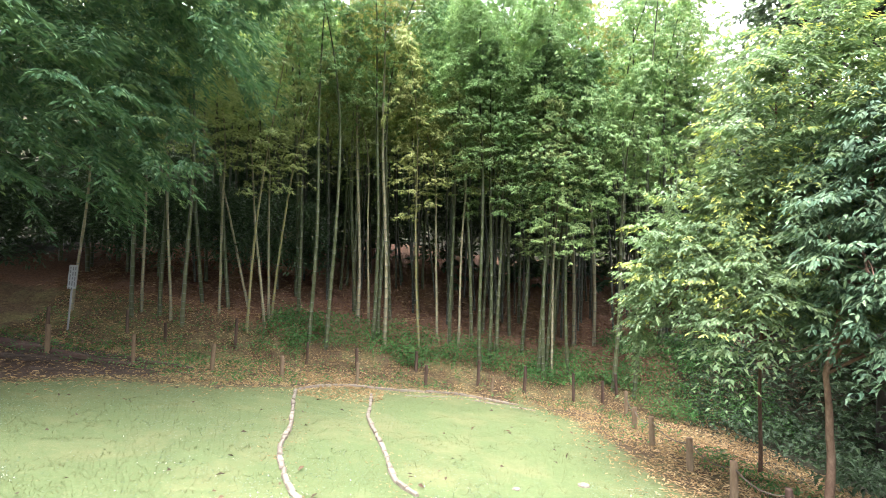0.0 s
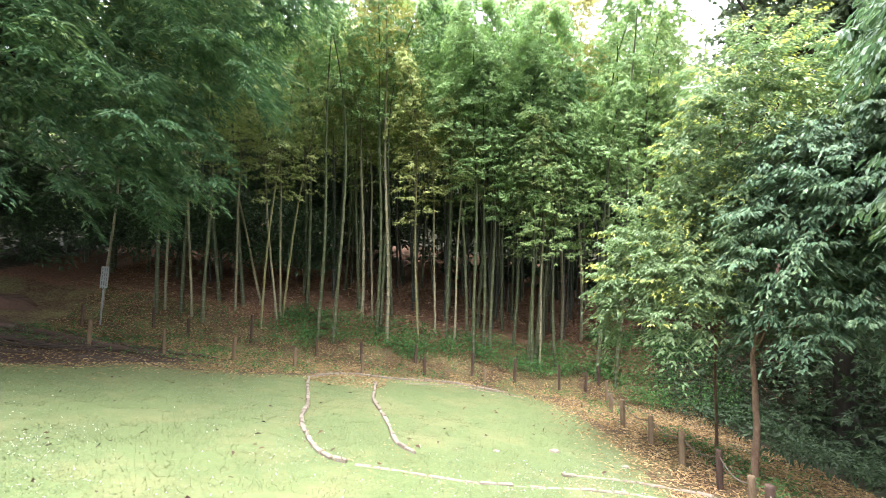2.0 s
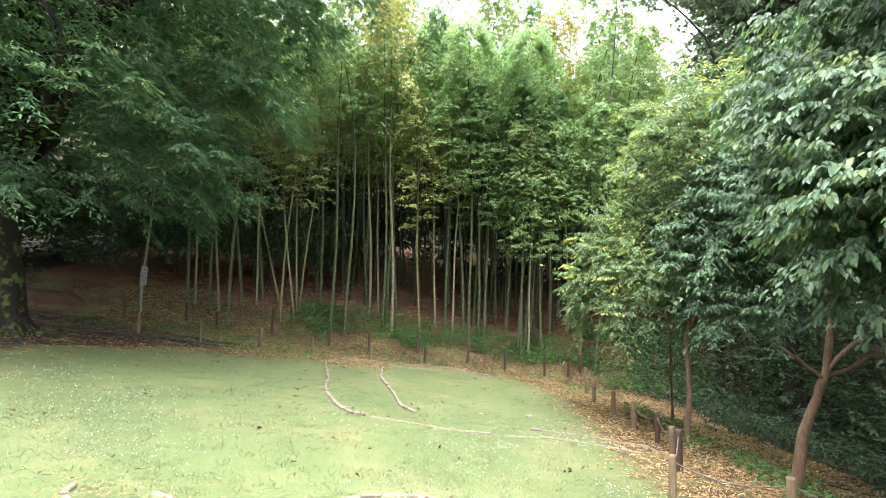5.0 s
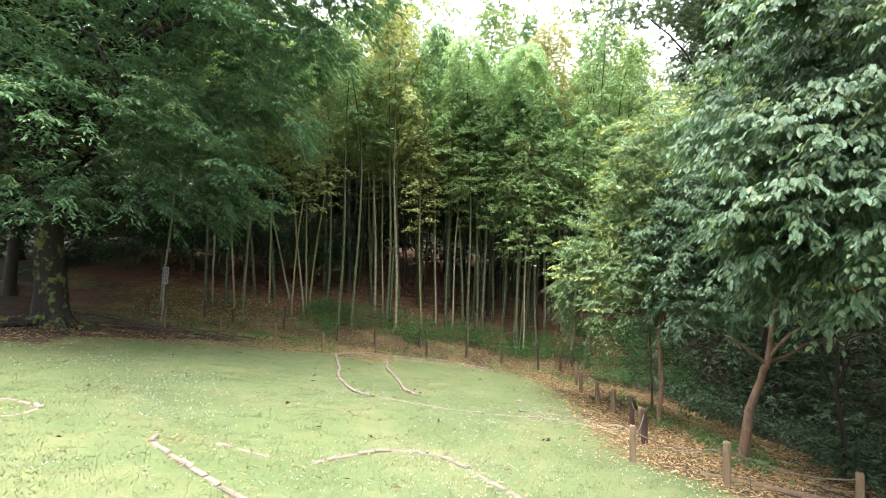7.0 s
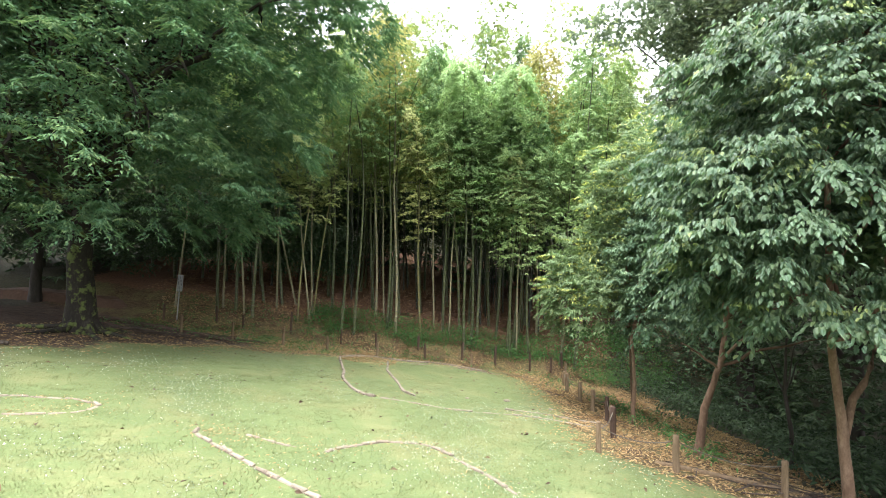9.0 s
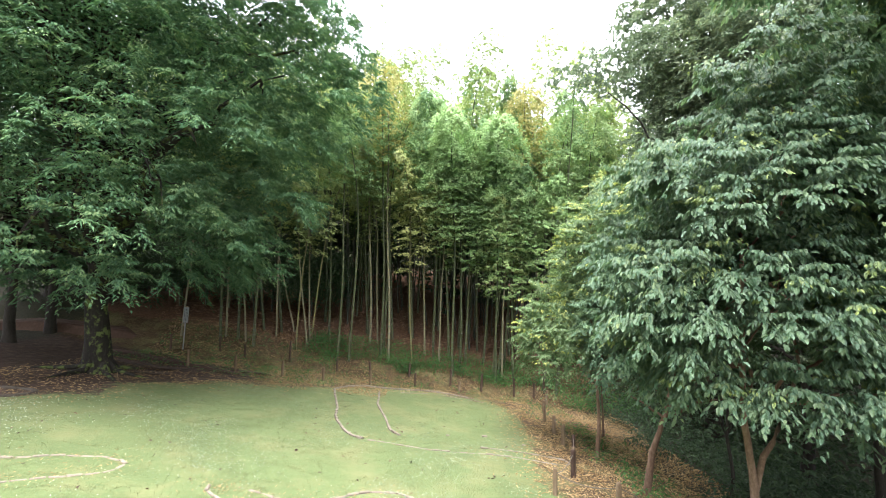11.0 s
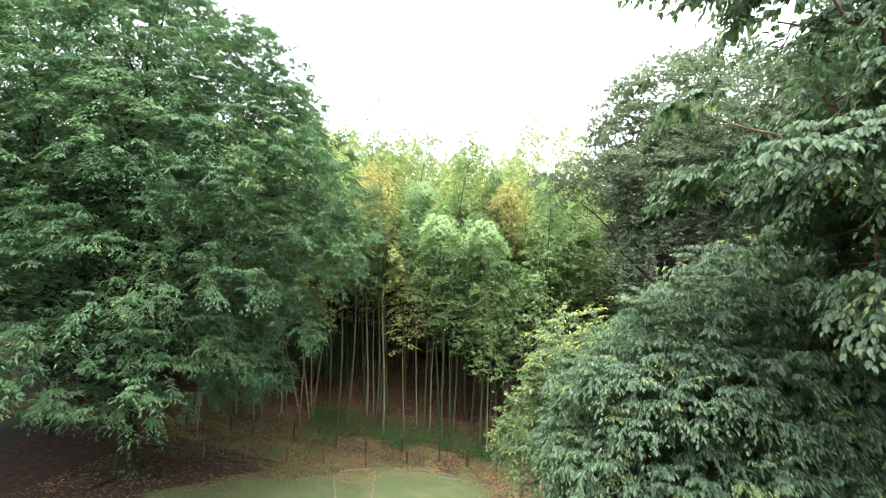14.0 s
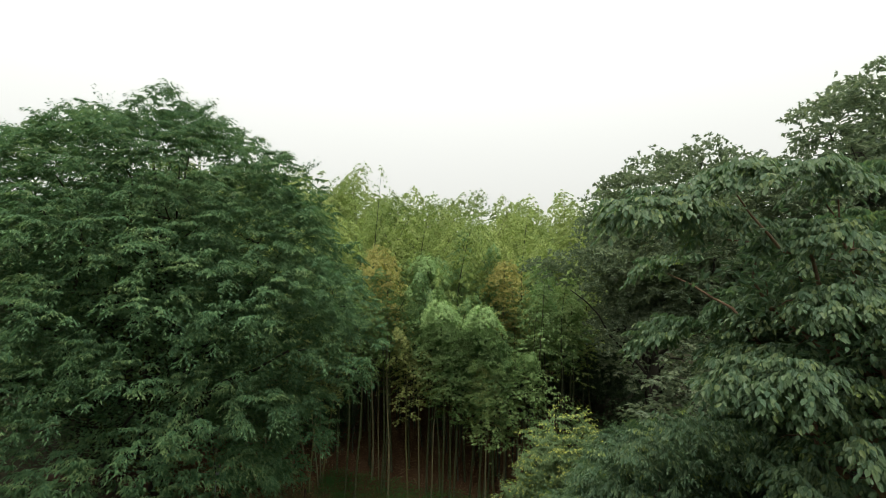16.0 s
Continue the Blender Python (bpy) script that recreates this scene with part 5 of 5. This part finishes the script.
rng = np.random.default_rng(90)
x = rng.uniform(-5.2, 5.6, 900)
y = 14.45 - 0.02 * x + 0.5 * rng.normal(size=900)
keep = (y > 14.05 + 0.2 * np.sin(x * 1.7) - 0.5 * (x < -4)) & (y < 15.6)
undergrowth("ground_cover", "band of low green broad-leaved plants along the grove", "undergrowth", np.stack([x, y], -1)[keep], COVER_LEAF, 0.1, 0.046, 0.26, 91, 18, 0.3)
x, y = rng.uniform(-11, 5.5, 1700), rng.uniform(9.6, 14.4, 1700)
keep = rng.random(1700) < 0.22 + 0.4 * ease(-3.5, -5.5, x)
x, y = x[keep], y[keep]
undergrowth("weeds", "sparse green weeds in straw-coloured leaf litter", "weeds", np.stack([x, y], -1)[inside(LAWN_EDGE, x, y) < -0.2], COVER_LEAF, 0.08, 0.036, 0.1, 92, 12, 0.2)
x = rng.uniform(5.2, 14, 2000)
y = rng.uniform(-3, 16.5, 2000)
keep = (x > 7.1 + 0.5 * np.sin(y * 1.3)) & (rng.random(2000) < 0.8)
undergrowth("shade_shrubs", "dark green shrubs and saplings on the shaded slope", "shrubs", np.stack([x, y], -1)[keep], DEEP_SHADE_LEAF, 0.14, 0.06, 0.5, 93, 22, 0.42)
x = 4.75 + 0.55 * np.abs(rng.normal(size=130)) + 0.25 * np.sin(np.arange(130))
y = rng.uniform(3.2, 9.5, 130)
undergrowth("edge_plants", "light green ferns and weeds along the top of the shaded slope", "weeds", np.stack([x, y], -1), COVER_LEAF, 0.09, 0.035, 0.2, 97, 11, 0.22)
x, y = rng.uniform(5.4, 9.5, 480), rng.uniform(12.9, 17.0, 480)
undergrowth("shade_shrubs", "low dark green plants under the trees beside the grove", "shrubs", np.stack([x, y], -1), COVER_LEAF, 0.1, 0.045, 0.4, 96, 20, 0.36)
x = rng.uniform(-19, -4.2, 2300)
y = rng.uniform(13.2, 20, 2300)
keep = y > 13.5 + 1.5 * ease(-12, -9.5, x) + 1.9 * ease(-7, -4.5, x)
undergrowth("dark_hedge", "evergreen hedge under the trees, leaves coloured dark for shade", "hedge", np.stack([x, y], -1)[keep], DEEP_SHADE_LEAF, 0.17, 0.07, 3.3, 94, 34, 0.55)
# added dark leaves in place of the shade behind the culms
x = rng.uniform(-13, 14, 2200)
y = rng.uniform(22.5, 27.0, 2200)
undergrowth("grove_thicket", "dark leaf mass standing in for shade at the back of the grove", "thicket", np.stack([x, y], -1), DEEP_SHADE_LEAF, 0.26, 0.11, 7.0, 95, 26, 0.85)


# ---- grass, clover and litter ----
def scatter(rng, n, box, density=None):
    x, y = rng.uniform(box[0], box[1], n), rng.uniform(box[2], box[3], n)
    return x, y


rng = np.random.default_rng(100)
x, y = scatter(rng, 520000, (-10, 5.5, -3.5, 13))
keep = (inside(LAWN_EDGE, x, y) > 0.42 * rng.normal(size=len(x))) & (rng.random(len(x)) < np.clip(1.25 - (y + 3) / 16, 0.35, 1))
x, y = x[keep][:240000], y[keep][:240000]
base = np.stack([x, y, ground_z(x, y) - 0.004], -1)
ax = np.array([0, 0, 0.7]) + rng.normal(size=base.shape) * [1.0, 1.0, 0.1]
L = rng.uniform(0.014, 0.042, len(x))[:, None]
w = unit(rng.normal(size=base.shape) * [1, 1, 0]) * 0.0042
v = np.stack([base - w, base + w, base + unit(ax) * L], 1).reshape(-1, 3)
tagged(new("lawn_grass", fast_mesh("lawn_grass", v, np.arange(len(v)).reshape(-1, 3), (GRASS,))), "short mown light green grass with clover", "grass", kind="stuff")
x, y = scatter(rng, 80000, (-9, 3.5, -3, 9))
patch = np.array([noise.noise((a * 0.45, b * 0.45, 3.0)) + 0.5 * noise.noise((a * 1.6, b * 1.6, 7.0)) for a, b in zip(x, y)])
keep = (inside(LAWN_EDGE, x, y) > 0.3) & (patch + 0.3 * rng.normal(size=len(x)) > 0.2)
x, y = x[keep], y[keep]
base = np.stack([x, y, ground_z(x, y) + rng.uniform(0.015, 0.045, len(x))], -1)
v, f = leaf_arrays(base, rng.normal(size=base.shape) * [1, 1, 0.2], rng.normal(size=base.shape) * 0.3 + [0, 0, 1], 0.021, 0.019)
tagged(new("clover_patches", fast_mesh("clover_patches", v, f, (CLOVER_LEAF,))), "patches of pale green clover leaves in the lawn", "clover", kind="stuff")
k = rng.random(len(x)) < 0.2 * (1 - ease(3.0, 6.5, y))
base = base[k] + [0, 0, 0.015]
v, f = leaf_arrays(np.repeat(base, 3, 0) - 0.006, rng.normal(size=(len(base) * 3, 3)) + [0, 0, 0.3], rng.normal(size=(len(base) * 3, 3)), 0.013, 0.011)
tagged(new("clover_flowers", fast_mesh("clover_flowers", v, f, (CLOVER,))), "small white clover flowers scattered in the lawn", "flowers", kind="stuff")


def clumps(x, y):
    """Uneven drifts, from nothing to full."""
    return np.array([max(0.0, min(1.0, 0.5 + noise.noise((a * 0.8, b * 1.5, 5.0)) + 0.6 * noise.noise((a * 3, b * 3, 1.0)))) for a, b in zip(x, y)])


def off_kerbs(x, y):
    """How far each point lies from the nearest kerb in plan."""
    lines = np.concatenate(KERB_LINES)
    return np.array([np.hypot(*(lines - (a, b)).T).min() for a, b in zip(x, y)])


def litter(name, label, n, box, rule, mat, L, W, seed, lift=0.008):
    rng = np.random.default_rng(seed)
    x, y = scatter(rng, n, box)
    k = rule(x, y, rng)
    x, y = x[k], y[k]
    base = np.stack([x, y, ground_z(x, y) + lift + rng.uniform(0, 0.025, len(x))], -1)
    ax = rng.normal(size=base.shape) * [1, 1, 0.22]
    nor = np.array([0, 0, 1.0]) + rng.normal(size=base.shape) * 0.4
    ln = L * rng.uniform(0.6, 1.3, len(x))
    v, f = leaf_arrays(base, ax, nor, ln, ln * W / L)
    return tagged(new(name, fast_mesh(name, v, f, (mat,))), label, "leaf litter", kind="stuff")


litter("straw_litter", "dry straw-coloured bamboo leaves between lawn and grove", 150000, (-11, 8, 0.5, 14.9), lambda x, y, g: (inside(LAWN_EDGE, x, y) < 0.5 * g.normal(size=len(x)) - 0.1) & (off_kerbs(x, y) > 0.09) & (g.random(len(x)) < 0.4 + 1.3 * clumps(x, y)) & (g.random(len(x)) > 0.75 * (inside(SOIL_EDGE, x, y) > 0)), LITTER, 0.082, 0.021, 101)
litter("red_litter", "red-brown leaf litter on the grove floor", 42000, (-12, 12, 14.2, 30), lambda x, y, g: g.random(len(x)) < np.clip(1.4 - (y - 13) / 17, 0.25, 1), RED_LITTER, 0.15, 0.035, 102)
litter("fallen_leaves", "few dark fallen leaves on the lawn", 260, (-9, 4.5, -2.5, 12), lambda x, y, g: inside(LAWN_EDGE, x, y) > 0.2, DARK_LEAF, 0.08, 0.045, 103, 0.03)
lines = np.concatenate(KERB_LINES)
pick = lines[np.random.default_rng(7).integers(0, len(lines), 1500)] + np.random.default_rng(8).normal(size=(1500, 2)) * 0.2
base = np.stack([pick[:, 0], pick[:, 1], ground_z(pick[:, 0], pick[:, 1]) + 0.02], -1)
rng = np.random.default_rng(9)
v, f = leaf_arrays(base, rng.normal(size=base.shape) * [1, 1, 0.2], rng.normal(size=base.shape) * 0.3 + [0, 0, 1], 0.048, 0.014)
tagged(new("kerb_litter", fast_mesh("kerb_litter", v, f, (LITTER,))), "dry grass and leaf bits gathered along the kerbs", "leaf litter", kind="stuff")
litter("strip_litter", "dry brown leaves and bare soil bits between the kerbs", 1500, (-3.0, -1.3, 9.3, 11.6), lambda x, y, g: (y < 11.3 + 0.5 * (x + 2.2)) & (y > 9.6 + 0.8 * (x + 2.9) * g.random(len(x))), LITTER, 0.09, 0.024, 104, 0.004)


# ---- a stone, a sapling and a stump ----
def boulder(x, y, size, seed):
    rng = np.random.default_rng(seed)
    bm = bmesh.new()
    bmesh.ops.create_icosphere(bm, subdivisions=2, radius=1)
    for v in bm.verts:
        v.co = Vector((v.co.x * size, v.co.y * size * 0.7, v.co.z * size * 0.45)) * (1 + 0.25 * noise.noise(v.co * 1.7 + Vector((seed, 0, 0))))
    me = bpy.data.meshes.new("stone")
    bm.to_mesh(me)
    bm.free()
    me.materials.append(KERB)
    ob = tagged(new("stone", me), "small pale grey stone lying in the grass", "stone")
    ob.location = at(x, y, size * 0.12)
    return ob


for x, y, size, seed in ((1.9, 6.7, 0.09, 3), (0.9, 6.1, 0.05, 5), (2.9, 6.3, 0.06, 8)):
    boulder(x, y, size, seed)
q = np.array([at(7.3, 4.5, -0.1), at(7.35, 4.5, 0.7), at(7.2, 4.45, 1.5), at(7.3, 4.5, 2.6)])
root = thing("sapling", tuple(q[0]), "thin dark crooked sapling on the shaded slope", "sapling")
part("trunk", fast_mesh("trunk", *tube_arrays(q - q[0], [0.05, 0.04, 0.035, 0.02], 7, 0.03, np.random.default_rng(4)), (BARK_DARK,), smooth=True), None, root)
for e in ((7.7, 4.4, 2.6), (6.9, 4.6, 2.3), (7.4, 4.1, 3.0)):
    w = np.array([q[2], at(*e[:2], e[2])])
    part("branch", fast_mesh("branch", *tube_arrays(bent(w[0], w[1], 0.05, 5, np.random.default_rng(6)) - q[0], np.linspace(0.02, 0.006, 5), 5), (BARK_DARK,), smooth=True), None, root)
